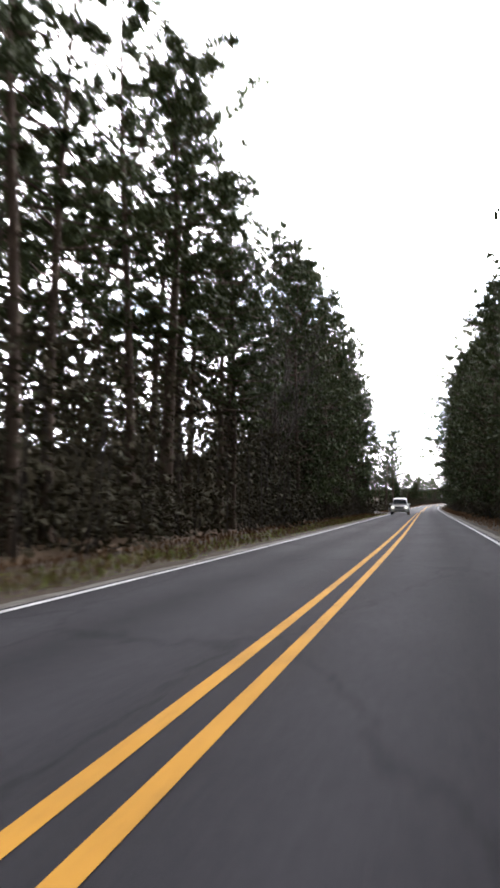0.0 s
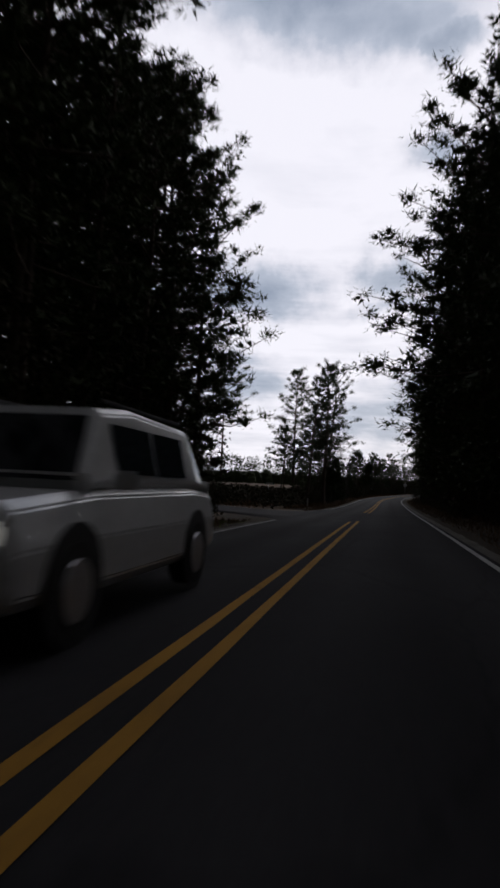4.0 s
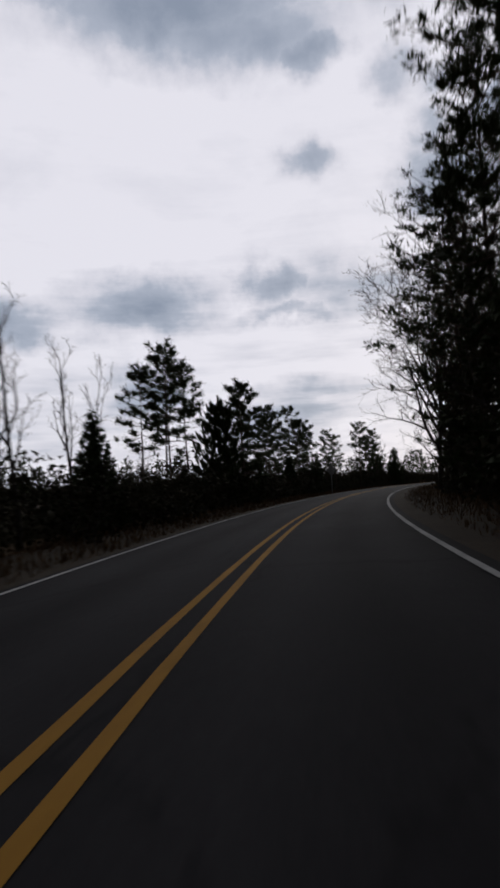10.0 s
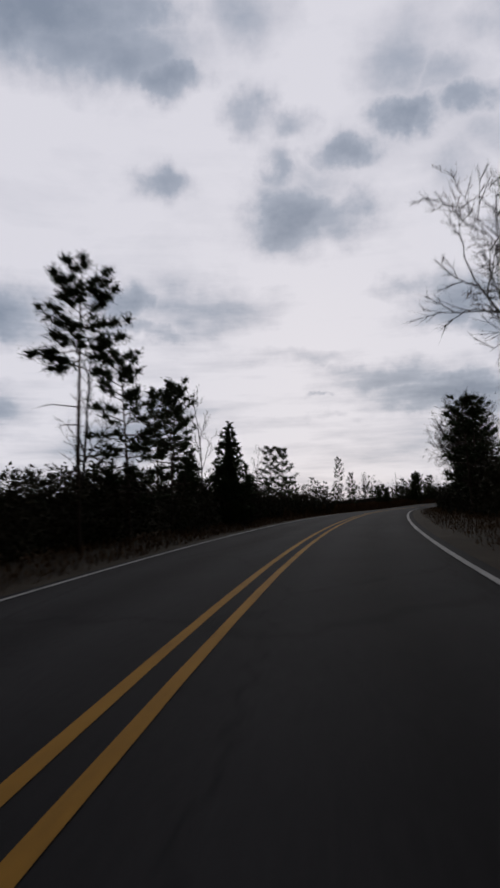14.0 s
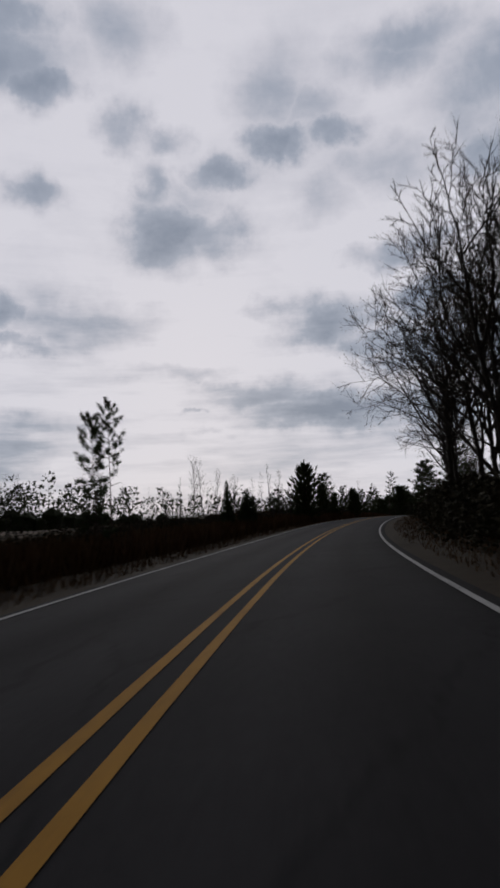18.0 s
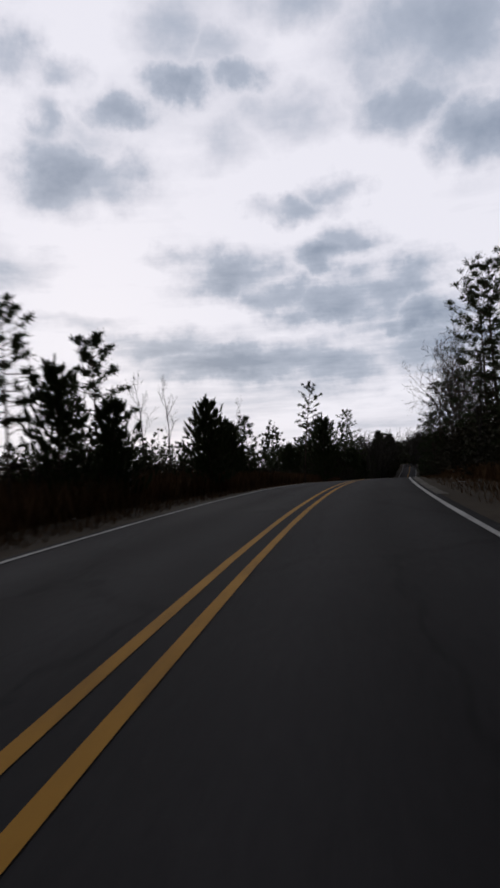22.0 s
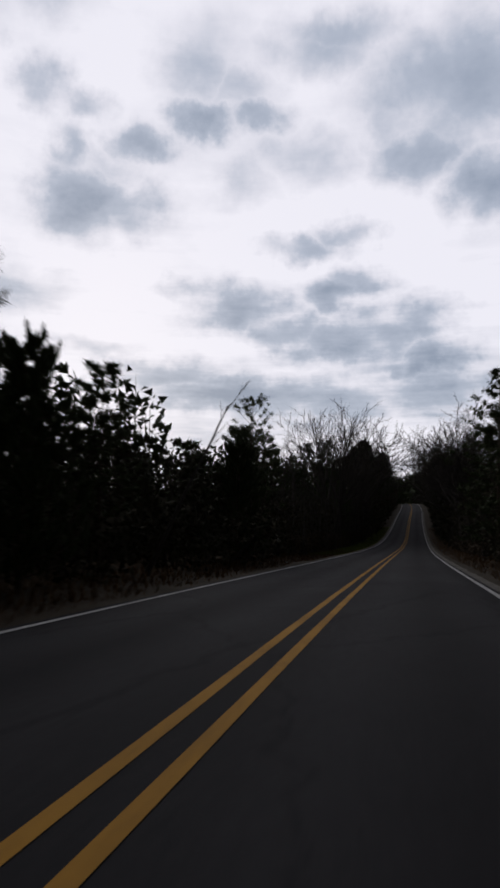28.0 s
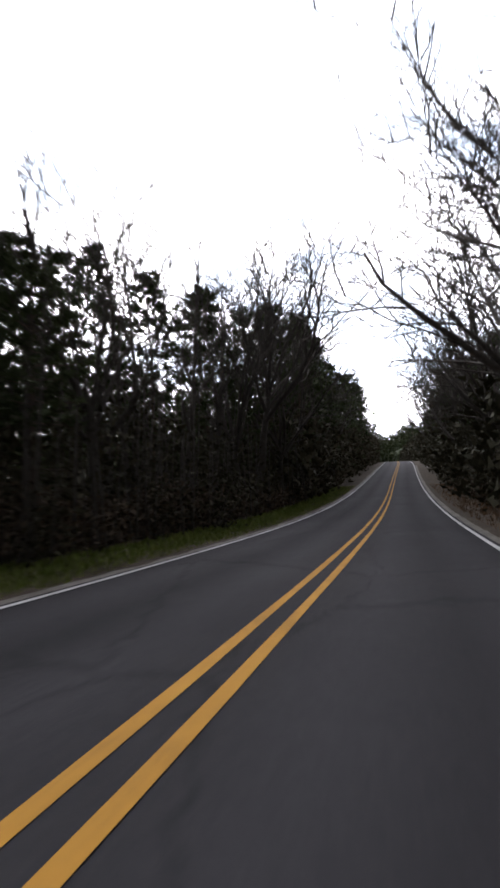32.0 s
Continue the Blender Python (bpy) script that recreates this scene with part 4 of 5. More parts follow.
PROTO["stems"] = ("bare_shrub", 3.5, bare_meshes(94, 3.5, 0.7, 0.5, 4, 3, r0=0.028, stems=3, twigs=2, first=0.25, thin=0.006), "leafless thicket shrub with thin upright stems", "shrub", "bare shrubs")

rng = random.Random(7)


def row(table, **more):
    for kind, s, lat, h in table:
        plant(kind, s, lat, h, rng=random.Random(int(s * 10) * 997 + int(lat * 10)), **more)


# left of the road
row([("lone", 160, 21.8, 19.3), ("bud0", 160.6, 23.6, 5.6), ("mid2", 160.2, 24.6, 3.6), ("clump", 154.5, 6.6, 17.8), ("near1", 164.5, 7.0, 19.0), ("mid0", 154.5, 12, 9.6), ("mid1", 158, 10, 8.5),
     ("clump", 152.5, 10.5, 16.5), ("near1", 168, 9.0, 14.5), ("cedar", 164, 6.6, 7.2), ("bare0", 164.5, 14, 13.5), ("mid2", 149, 9.5, 6.5), ("mid0", 150, 25.5, 7.0), ("stems", 157, 23, 3.5)])
row([("clump", 147.5, 8.2, 15.0)], lean=4.5, lean_to=100)
row([("near0", 144, 25.5, 20), ("near1", 139, 27, 21), ("near0", 148, 28, 21), ("near1", 144, 31, 22), ("back0", 140, 36, 22), ("back1", 150, 34, 22), ("near0", 135, 29, 22)], wide=1.2)
row([("clump", 105.0, 11.5, 22), ("near1", 102.0, 10.4, 21), ("clump", 107.0, 16.0, 23), ("near1", 99.5, 10.5, 21), ("near0", 104, 16, 22)], wide=0.95)
row([("mid2", 337.6, 6.9, 5.2), ("mid1", 351.3, 11.8, 8.0)], wide=0.62)
row([("near0", 50, 8.6, 19.5), ("near1", 54, 9.0, 20.5), ("near0", 58.5, 8.6, 21)])
row([("clump", 35, 9.5, 15.5), ("tall0", 38, 10.5, 16), ("clump", 31.5, 8.8, 15.5), ("tall2", 33, 12, 17)])
row([("cedar", 249.5, 8.4, 4.6), ("cedar", 246.5, 8.0, 3.8), ("bare1", 252, 8.2, 6.5), ("bare1", 248, 9.2, 7.5), ("bare1", 244.5, 8.8, 7.5), ("bare1", 256, 8.6, 6.5), ("bare1", 236, 8.8, 7.5), ("bare1", 262, 9, 6.8), ("bare1", 270, 8.4, 6)], wide=0.75)
row([("young0", 390.2, 6.7, 7.2), ("young1", 392, 7.6, 5.0)], wide=1.15)
row([("bare0", 187.6, 6.6, 7.6), ("cedar", 186, 8.2, 5.6), ("mid2", 188, 9, 6.8), ("bare1", 190, 8.6, 8.5), ("bare0", 196, 10, 8.5), ("bare1", 201, 9, 7.5), ("bare0", 183, 9.5, 9)])
row([("bare0", 188.4, 7.2, 7.2), ("mid1", 176, 10, 10.5), ("bare0", 205.6, 12, 9.5), ("mid0", 211, 9, 8.9), ("bare0", 193.4, 8, 8.4), ("cedar", 199, 8, 5.0), ("mid0", 207, 9, 7.6), ("mid1", 215, 9.4, 9.3),
     ("mid2", 222.3, 7.6, 8.7), ("mid1", 210, 8.7, 9.5), ("young0", 218, 8, 7.7), ("mid1", 226.5, 9, 9.7), ("mid0", 232.5, 8, 7.5), ("mid0", 240.5, 8, 7.4), ("mid2", 229, 9.5, 8.0)])
row([("mid2", 246, 8.4, 7.3), ("puff", 263.8, 6.9, 8.4), ("mid0", 229.8, 8, 7.2), ("mid2", 234.5, 9, 8.4), ("mid0", 255, 13.5, 10.4), ("mid1", 252, 7.9, 7.2), ("mid0", 250.5, 6.6, 6.4), ("mid0", 258, 13, 9.0),
     ("mid2", 268.4, 7.2, 7.0), ("mid0", 274, 7.4, 6.4), ("mid2", 287, 12, 9.2), ("mid1", 278, 9.5, 7.3), ("bare1", 283.5, 8.6, 8.6), ("cedar", 283, 7.0, 6.4), ("bare0", 268, 9, 8)])
row([("mid0", 303, 9, 6.1), ("mid2", 308.5, 9, 6.4), ("bare1", 301, 10, 6.4), 
     ("bare0", 409, 25, 8.2), ("bare1", 344, 10, 4.2), ("bare1", 371, 12, 6.0), ("snag", 333, 12, 4.5)])
row([("bare1", 364.6, 11, 6), ("snag", 361.6, 11, 4.2), ("bare1", 376, 11, 4.7), ("cedar", 368.4, 7.6, 3.7), ("mid2", 411, 9, 6.3), ("bare1", 384, 8.3, 5.8), ("stems", 386, 8, 4.6),
     ("stems", 389, 8.8, 4.6), ("stems", 380, 8.4, 4.0), ("mid0", 402, 7.4, 5.6), ("young1", 406, 8, 5.0), ("young0", 408, 7, 4.0), ("bare1", 424, 12, 6.9), ("bare1", 428, 12, 7.3)])
row([("young0", 434.5, 10, 5.0), ("mid2", 435, 12.3, 5.2), ("young0", 418.5, 6.6, 5.0), ("young1", 425, 8, 3.8), ("young0", 432.4, 9, 4.5), ("mid2", 437, 9, 5.1),      ("young1", 457.4, 5.8, 7.7), ("edge1", 498, 7.4, 10.4), ("mid1", 462, 6.6, 6.4), ("mid0", 461, 9, 4.8), ("mid2", 469.5, 7.4, 7.8), ("young0", 460, 10, 4.6), ("mid1", 467, 8.6, 7.4)])
row([("oak2", 172.2, 8.6, 13.6)], wide=0.72)
row([("oak0", 590, -7.4, 20.0)], wide=1.4)
plant("thin", 445.8, 6.1, 8.9, turn=-118.5)
row([("mid1", 473.5, 6.9, 8.1), ("mid2", 480, 9.2, 7.8), ("tall1", 500.2, 7.3, 12.8), ("young1", 496.8, 6.4, 6.9), ("young0", 500, 7.6, 6.4), ("mid2", 504.3, 6.9, 6.6), ("young1", 506.5, 6.5, 5.8), ("snag", 524, 9.7, 5.5),
     ("mid0", 510, 6.4, 5.6), ("mid2", 513, 8.2, 5.4), ("mid0", 535, 9.0, 7.6), ("mid2", 538, 9.5, 7.2), ("young1", 524.5, 6.5, 6.2), ("mid1", 530, 7.4, 7.2), ("bare0", 581, 8.0, 11.5)])
row([("bare0", 551, 9.4, 9.3), ("mid2", 560, 12, 9.5), ("bare0", 546.5, 8.4, 6.6), ("mid0", 580.3, 7.4, 6.9), ("bare0", 587.8, 8.2, 12.2),
     ("bare0", 592, 7.6, 14.0), ("bare0", 574, 7.2, 10.5), ("oak1", 601, 7.4, 16), ("bare0", 596, 7.6, 13), ("oak0", 611, 7.2, 16), ("bare0", 619, 7.2, 15), ("mid1", 576.9, 8, 8.2)])

row([("vase", 564.5, 6.7, 16.0), ("vase", 571, 7.6, 17.2), ("vase", 604, 7.2, 19.5), ("bare0", 590, 9.0, 13.0)], wide=1.05)
row([("oak0", 584, 7.6, 14.5)], wide=0.8)
row([("back1", 585, 10.5, 9.8), ("back0", 590, 12, 11.2), ("back1", 578, 10, 9.2), ("back0", 596, 10.5, 12), ("back1", 604, 10, 13), ("back0", 612, 9.5, 14), ("back1", 621, 9.2, 16), ("back0", 631, 9, 17.5), ("back1", 642, 9, 18.5),
     ("back0", 574, 13, 10.5), ("back1", 600, 15, 15), ("back0", 616, 14, 17), ("back1", 654, 9.5, 19)], wide=1.0)
row([("snag", 513.5, 6.6, 7.0)], lean=24, lean_to=60)
row([("near1", 527, 6.6, 8.3), ("mid1", 544.5, 9.6, 8.8), ("mid0", 530, 7.8, 7.2)])
row([("near0", 111, -6.6, 22), ("near1", 106.5, -6.8, 24), ("near1", 143.5, -7.0, 19.5), ("near0", 147, -7.4, 18)], wide=1.3)
row([("near0", 120.5, -6.8, 21), ("near1", 117.5, -7.6, 23)], wide=1.55)
row([("clump", 25, 8.8, 20.0), ("tall0", 27.5, 9.4, 21.5)], wide=1.12)
row([("near1", 126.5, -7.6, 23), ("near0", 133, -7.2, 21)], wide=0.9)
row([("back0", 124, -9, 24), ("back1", 131, -8.6, 22), ("back0", 138, -8.6, 20), ("back1", 147, -8.2, 17.5), ("back1", 142, 29, 20), ("back0", 144, 26.5, 18.5), ("back1", 138, 32, 21), ("back0", 137, 27, 19.5)], wide=1.1)
row([("oak2", 266, -7.6, 13.4), ("bud0", 267, -8.0, 12.6), ("multi", 264.5, -7.8, 11)], wide=1.08)
row([("bud0", 221, -6.2, 18.5)], wide=1.08)
row([("bud0", 228.5, -6.8, 17.0)], wide=1.3)
row([("bare1", 441.5, 10.5, 7.4), ("bare1", 384, 9.4, 6.4), ("bare1", 378, 8.8, 5.2), ("bare1", 373, 8.4, 4.6), ("cedar", 364.5, 8.2, 4.2)], wide=0.6)
row([("oak2", 377, -8.6, 15.0), ("oak2", 380, -8.8, 14.0)], wide=1.0)
row([("multi", 341, -7.8, 16.5), ("oak2", 342.5, -8.6, 15.5), ("bud0", 344, -8.2, 15.5), ("oak2", 346, -7.6, 12.5), ("bud0", 349, -8.8, 17), ("oak2", 353.5, -7.2, 15.5), ("bud0", 355.5, -7.8, 17.5)], wide=1.0)
row([("oak1", 466, -9.4, 14.5), ], wide=0.6)
row([("bud0", 450.5, -7.6, 12.5), ("multi", 455, -8.6, 11)], wide=0.78)
row([("bud0", 464, -8.0, 19.0), ("bud0", 466.5, -8.8, 17.5), ("near0", 467, -7.8, 11)], wide=0.68)

# right of the road
row([("near0", 102, -7.5, 24), ("near1", 116, -8.0, 25), ("near0", 122, -7.3, 24), ("near1", 129, -7.2, 23), ("near0", 136.5, -7.6, 21), ("near1", 152, -7.2, 17), ("near0", 157, -7.0, 15), ("near0", 163, -7.0, 16),
     ("near1", 171, -6.6, 18), ("near0", 178, -6.8, 17), ("near1", 185, -6.8, 17), ("near0", 191, -6.6, 17.5), ("tall0", 196, -7.6, 18), ("near0", 201, -7.4, 17)], wide=0.92)
row([("bud0", 199, -7.4, 15), ("bud0", 213, -7.2, 16)], wide=0.8)
row([("near0", 208, -7.6, 17), ("tall2", 216, -7.8, 18), ("near1", 226, -9.6, 15), ("tall1", 233, -10, 15), ("near1", 231, -8.4, 16), ("edge1", 238, -8.6, 12.5), ("oak0", 244, -6.4, 8.0), ("near1", 249.5, -7.6, 12.5), ("near0", 255, -8.4, 13.5),
     ("mid2", 285, -6.6, 6.6), ("edge1", 289, -7.4, 7.4)], wide=1.2)
row([("bare0", 312, -7.4, 9.6), ("bare0", 315, -7.2, 8.8), ("edge1", 296, -8.4, 8.0), ("mid2", 303, -8.2, 6.0), ("bare0", 330, -7.0, 9.5), 
     ("mid2", 380.5, -6.4, 5.2), ("mid2", 387, -6.8, 5.0), ("edge1", 399, -6.4, 6.7), ("near0", 415.5, -7.8, 9.2)], wide=1.3)
row([("near1", 427, -8.2, 12.0), ("edge1", 422, -8.8, 9), ("near0", 435.6, -8.6, 13.0), ("bare0", 426, -6.8, 8.5), ("near1", 473.3, -6.8, 12.0),
     ("near0", 478.2, -6.0, 8.8), ("edge1", 482, -6.4, 9.3), ("edge1", 522.6, -6.4, 8.6), ("edge", 535, -6.4, 11.0), ("oak2", 586, -8.0, 14.5), ("vase", 583, -7.6, 18.0)], wide=1.15)
row([("oak0", 597, -8.6, 21.5), ("multi", 607, -6.9, 18), ("oak1", 617, -6.8, 18.5), ("oak0", 600, -7.4, 16), ("oak1", 640, -6.9, 19), ("oak0", 628, -7.2, 18), ("bare0", 652, -6.8, 18), ("oak1", 665, -7, 19),
     ("oak0", 700, -7, 22), ("oak1", 680, -7, 20), ("bare0", 561, -7.2, 11), ("edge1", 548, -7.4, 10)], wide=1.1)


def woods(s0, s1, side, lat0, lat1, gap, kinds, hmin, hmax, label=None):
    s = s0
    while s < s1:
        plant(rng.choice(kinds), s, side * rng.uniform(lat0, lat1), rng.uniform(hmin, hmax), rng=rng)
        s += gap * rng.uniform(0.7, 1.3)


woods(-12, 36, 1, 8.4, 10.2, 4.4, ("tall0", "tall1", "tall2", "tall0", "edge"), 17.5, 21)
woods(48, 88, 1, 8.6, 10.2, 4.0, ("edge", "tall0", "edge1", "tall2", "edge"), 20, 23.5)
row([("oak1", 43, 9.4, 14.5), ("bare0", 41, 8.6, 14), ("bare0", 45.5, 9, 13)], wide=0.8)
woods(87, 105, 1, 8.2, 10.4, 3.6, ("near0", "near1"), 17, 21)
woods(2, 40, 1, 13, 19, 6.0, ("back0", "back1"), 17, 20)
woods(50, 72, 1, 13, 18, 5.0, ("back0", "back1"), 9, 11)
woods(74, 106, 1, 13, 19, 5.0, ("back0", "back1"), 20, 25)
woods(-5, 108, -1, 7.4, 8.4, 4.6, ("edge", "edge1", "edge", "tall2"), 19, 22)
woods(4, 230, -1, 11, 17, 9.0, ("back0", "back1"), 18, 22)
woods(102, 150, -1, 9.4, 11.6, 3.4, ("back0", "back1", "edge1"), 20, 24)
woods(91, 105.5, 1, 12, 17, 2.2, ("back0", "back1", "edge"), 20, 24)
woods(486, 600, -1, 7.0, 10, 6.0, ("mid0", "mid2", "edge1", "bare0"), 7.5, 10.5)
woods(610, 720, -1, 7.6, 10.5, 7.0, ("back0", "back1", "edge1"), 11, 15)
woods(600, 900, -1, 7.4, 12, 13.0, ("back0", "back1"), 11, 17)
woods(505, 556, 1, 9.5, 14, 4.5, ("mid0", "mid1", "mid2"), 5.0, 6.6)
woods(556, 640, 1, 8.5, 14, 4.0, ("mid1", "mid2", "back1", "bare0"), 7.0, 9.4)
woods(618, 720, 1, 7.6, 10.5, 5.0, ("back0", "back1", "edge1"), 14.5, 18)
woods(640, 900, 1, 7.4, 12, 13.0, ("bare0", "oak1"), 11, 17)


# ---- brush ----
def shrubs(s0, s1, side, lat0, lat1, gap, hmin, hmax, kinds=("shrub0", "shrub1", "shrub2")):
    s = s0
    while s < s1:
        plant(rng.choice(kinds), s, side * rng.uniform(lat0, lat1), rng.uniform(hmin, hmax), rng=rng, wide=rng.uniform(0.9, 1.4))
        s += gap * rng.uniform(0.6, 1.4)


def thicket(name, s0, s1, side, lat0, lat1, hmin, hmax, per, size, mat, label, seed):
    """A dense mass of leaves and twigs along the wood's edge, with a ragged top."""
    r = random.Random(seed)
    n = int((s1 - s0) * per)
    ss = np.array([r.uniform(s0, s1) for _ in range(n)])
    uu = np.array([r.random() for _ in range(n)])
    top = np.array([hmin + (hmax - hmin) * (0.5 + 0.5 * noise.noise(Vector((a * 0.13, seed * 3.1, 0))) + 0.45 * noise.noise(Vector((a * 0.45, seed, 5)))) for a in ss])
    lat = side * (lat0 + (lat1 - lat0) * uu)
    top = top * (0.55 + 0.45 * np.sin(np.pi * np.clip(uu * 0.8 + 0.18, 0, 1)))
    up = top * np.array([r.random() for _ in range(n)]) ** 0.85
    x = np.interp(ss, SG, RX) - lat * np.cos(np.interp(ss, SG, RT))
    y = np.interp(ss, SG, RY) - lat * np.sin(np.interp(ss, SG, RT))
    z = heights(x, y) + up
    V, F = [], []
    for i in range(n):
        if on_side_road(ss[i], lat[i], 5.4):
            continue
        c = Vector((x[i], y[i], z[i]))
        d = unit(r)
        d.z = abs(d.z) * 0.8 + 0.1
        k = size * r.uniform(0.6, 1.5)
        w = d.cross(unit(r))
        if w.length < 0.1:
            continue
        w = w.normalized() * k * 0.38
        j = len(V)
        V.extend((tuple(c + w), tuple(c + d * k), tuple(c - w)))
        F.append((j, j + 1, j + 2))
    # the tangled heart of the brush, a ragged ridge under the leaves
    last, heart = None, len(V)
    a = s0 + 0.5
    while a < s1:
        t0 = hmin + (hmax - hmin) * (0.5 + 0.5 * noise.noise(Vector((a * 0.13, seed * 3.1, 0))) + 0.45 * noise.noise(Vector((a * 0.45, seed, 5))))
        ring = None
        if not any(on_side_road(a + e, side * q, 8.0) for e in (-1, 1) for q in (lat0, (lat0 + lat1) / 2, lat1)):
            ring = []
            for u, v in ((0.44, -0.1), (0.46, 0.18), (0.50, 0.34), (0.56, 0.44), (0.64, 0.48), (0.74, 0.46), (0.84, 0.34), (0.94, -0.1)):
                q = side * (lat0 + (lat1 - lat0) * (u + r.uniform(-0.04, 0.04)))
                px, py = plan(a + r.uniform(-0.3, 0.3), q)
                ring.append(len(V))
                V.append((px, py, max(0.1, t0 * v * r.uniform(0.7, 1.08)) if v > 0 else v))
            if last:
                F.extend((last[i], last[i + 1], ring[i + 1], ring[i]) for i in range(7))
        last = ring
        a += max(0.7, size * 3)
    lift = heights([v[0] for v in V[heart:]], [v[1] for v in V[heart:]])
    V[heart:] = [(x, y, z + float(g)) for (x, y, z), g in zip(V[heart:], lift)]
    return structure(name, V, F, mat, label, "undergrowth", kind="stuff")


U = "dense dark undergrowth of leaves and twigs at the wood's edge"
thicket("undergrowth", -6, 106, 1, 7.4, 14, 4.5, 10, 491, 0.22, BRUSH, U, 1)
thicket("undergrowth", 0, 215, -1, 5.9, 12, 4.5, 9.5, 278, 0.26, BRUSH, U, 2)
thicket("undergrowth", 215, 320, -1, 6.6, 12, 2.0, 5.0, 311, 0.20, BRUSH, U, 3)
thicket("undergrowth", 316, 352, -1, 5.0, 9.5, 1.2, 3.2, 426, 0.13, BRUSH, U, 34)
thicket("undergrowth", 320, 470, -1, 6.6, 13, 1.4, 4.2, 295, 0.21, BRUSH, U, 4)
thicket("undergrowth", 470, 660, -1, 6.0, 12, 4.0, 8.0, 278, 0.24, BRUSH, U, 5)
thicket("undergrowth", 590, 960, -1, 4.9, 12, 5.0, 10.0, 85, 0.50, BRUSH, U, 5)
thicket("undergrowth", 122, 150, 1, 7.5, 34, 1.2, 2.3, 498, 0.26, BRUSH, "low dark brush at the edge of a field", 6)
thicket("undergrowth", 133, 153, 1, 23, 36, 7, 13, 590, 0.35, BRUSH, U, 17)
thicket("undergrowth", 148, 325, 1, 7.0, 12, 1.2, 3.3, 508, 0.14, BRUSH, U, 7)
thicket("undergrowth", 325, 402, 1, 8.4, 14, 0.5, 1.7, 524, 0.11, BRUSH, U, 8)
thicket("undergrowth", 402, 480, 1, 8.6, 15, 0.6, 2.0, 426, 0.13, BRUSH, U, 9)
thicket("undergrowth", 480, 660, 1, 6.6, 13, 3.0, 6.5, 328, 0.22, BRUSH, U, 10)
thicket("undergrowth", 610, 960, 1, 5.0, 13, 5.0, 10.0, 85, 0.50, BRUSH, U, 10)
thicket("dry_brush", 540, 645, 1, 6.1, 8.4, 0.9, 2.2, 300, 0.15, DRYBRUSH, "low tangle of dry brown leaves and stems", 31)
thicket("dry_brush", 545, 645, -1, 5.9, 7.6, 0.7, 1.8, 200, 0.15, DRYBRUSH, "low tangle of dry brown leaves and stems", 32)
shrubs(-10, 101, 1, 6.8, 8.2, 5.0, 1.6, 3.4)
shrubs(-10, 320, -1, 5.8, 7.2, 6.5, 1.2, 2.8)
shrubs(150, 325, 1, 6.4, 8.0, 5.0, 1.4, 3.0)
shrubs(325, 480, 1, 7.4, 9.6, 9.0, 0.6, 1.3)
shrubs(320, 640, -1, 6.2, 7.6, 7.0, 1.4, 3.0)
shrubs(480, 640, 1, 6.2, 7.4, 6.0, 1.6, 3.2)
shrubs(172, 300, 1, 8.0, 11, 5.0, 3.0, 5.0, ("shrub2", "cedar", "mid2", "shrub0"))
thicket("undergrowth", 405, 470, -1, 7.0, 11, 3.0, 6.0, 196, 0.24, BRUSH, U, 33)
shrubs(175, 410, 1, 8, 12, 12.0, 2.6, 4.8, ("stems", "bare1", "stems"))


def wood_stems(s0, s1, side, lat0, lat1, hmin, hmax, per, label, seed):
    """Thin grey stems of saplings and dead brush that stand close together at the wood's edge, each slightly bent."""
    r = random.Random(seed)
    V, F = [], []
    for _ in range(int((s1 - s0) * per)):
        a, q = r.uniform(s0, s1), side * r.uniform(lat0, lat1)
        if on_side_road(a, q, 5.6):
            continue
        h = r.uniform(hmin, hmax)
        foot = Vector((*plan(a, q), 0.0))
        lean = Vector((r.uniform(-0.10, 0.10), r.uniform(-0.10, 0.10), 1.0))
        mid = foot + lean * h * 0.5 + Vector((r.uniform(-0.1, 0.1), r.uniform(-0.1, 0.1), 0))
        w = 0.008 * h * r.uniform(0.5, 1.2)
        k = len(V)
        tube(V, F, [foot, mid, foot + lean * h], [w, w * 0.7, 0], 3)
        for _ in range(3):
            p = mid.lerp(foot + lean * h, r.random())
            d = unit(r)
            d.z = abs(d.z)
            tube(V, F, [p, p + d * h * 0.14], [w * 0.4, 0], 3)
        g = ground_z(foot.x, foot.y) - 0.05
        V[k:] = [(x, y, z + g) for x, y, z in V[k:]]
    return structure("brush_stems", V, F, GREYBARK, label, "undergrowth", kind="stuff")


WS = "thin grey sapling stems crowded at the wood's edge"
wood_stems(0, 104, 1, 6.9, 10, 2.5, 7.0, 2.2, WS, 41)
wood_stems(340, 480, 1, 7.6, 13, 1.2, 3.0, 2.0, "thin bare saplings in the cleared field", 42)
wood_stems(540, 650, 1, 6.0, 9.5, 2.5, 7.5, 6.0, WS, 43)
wood_stems(540, 650, -1, 6.0, 9.0, 2.0, 6.5, 3.0, WS, 44)


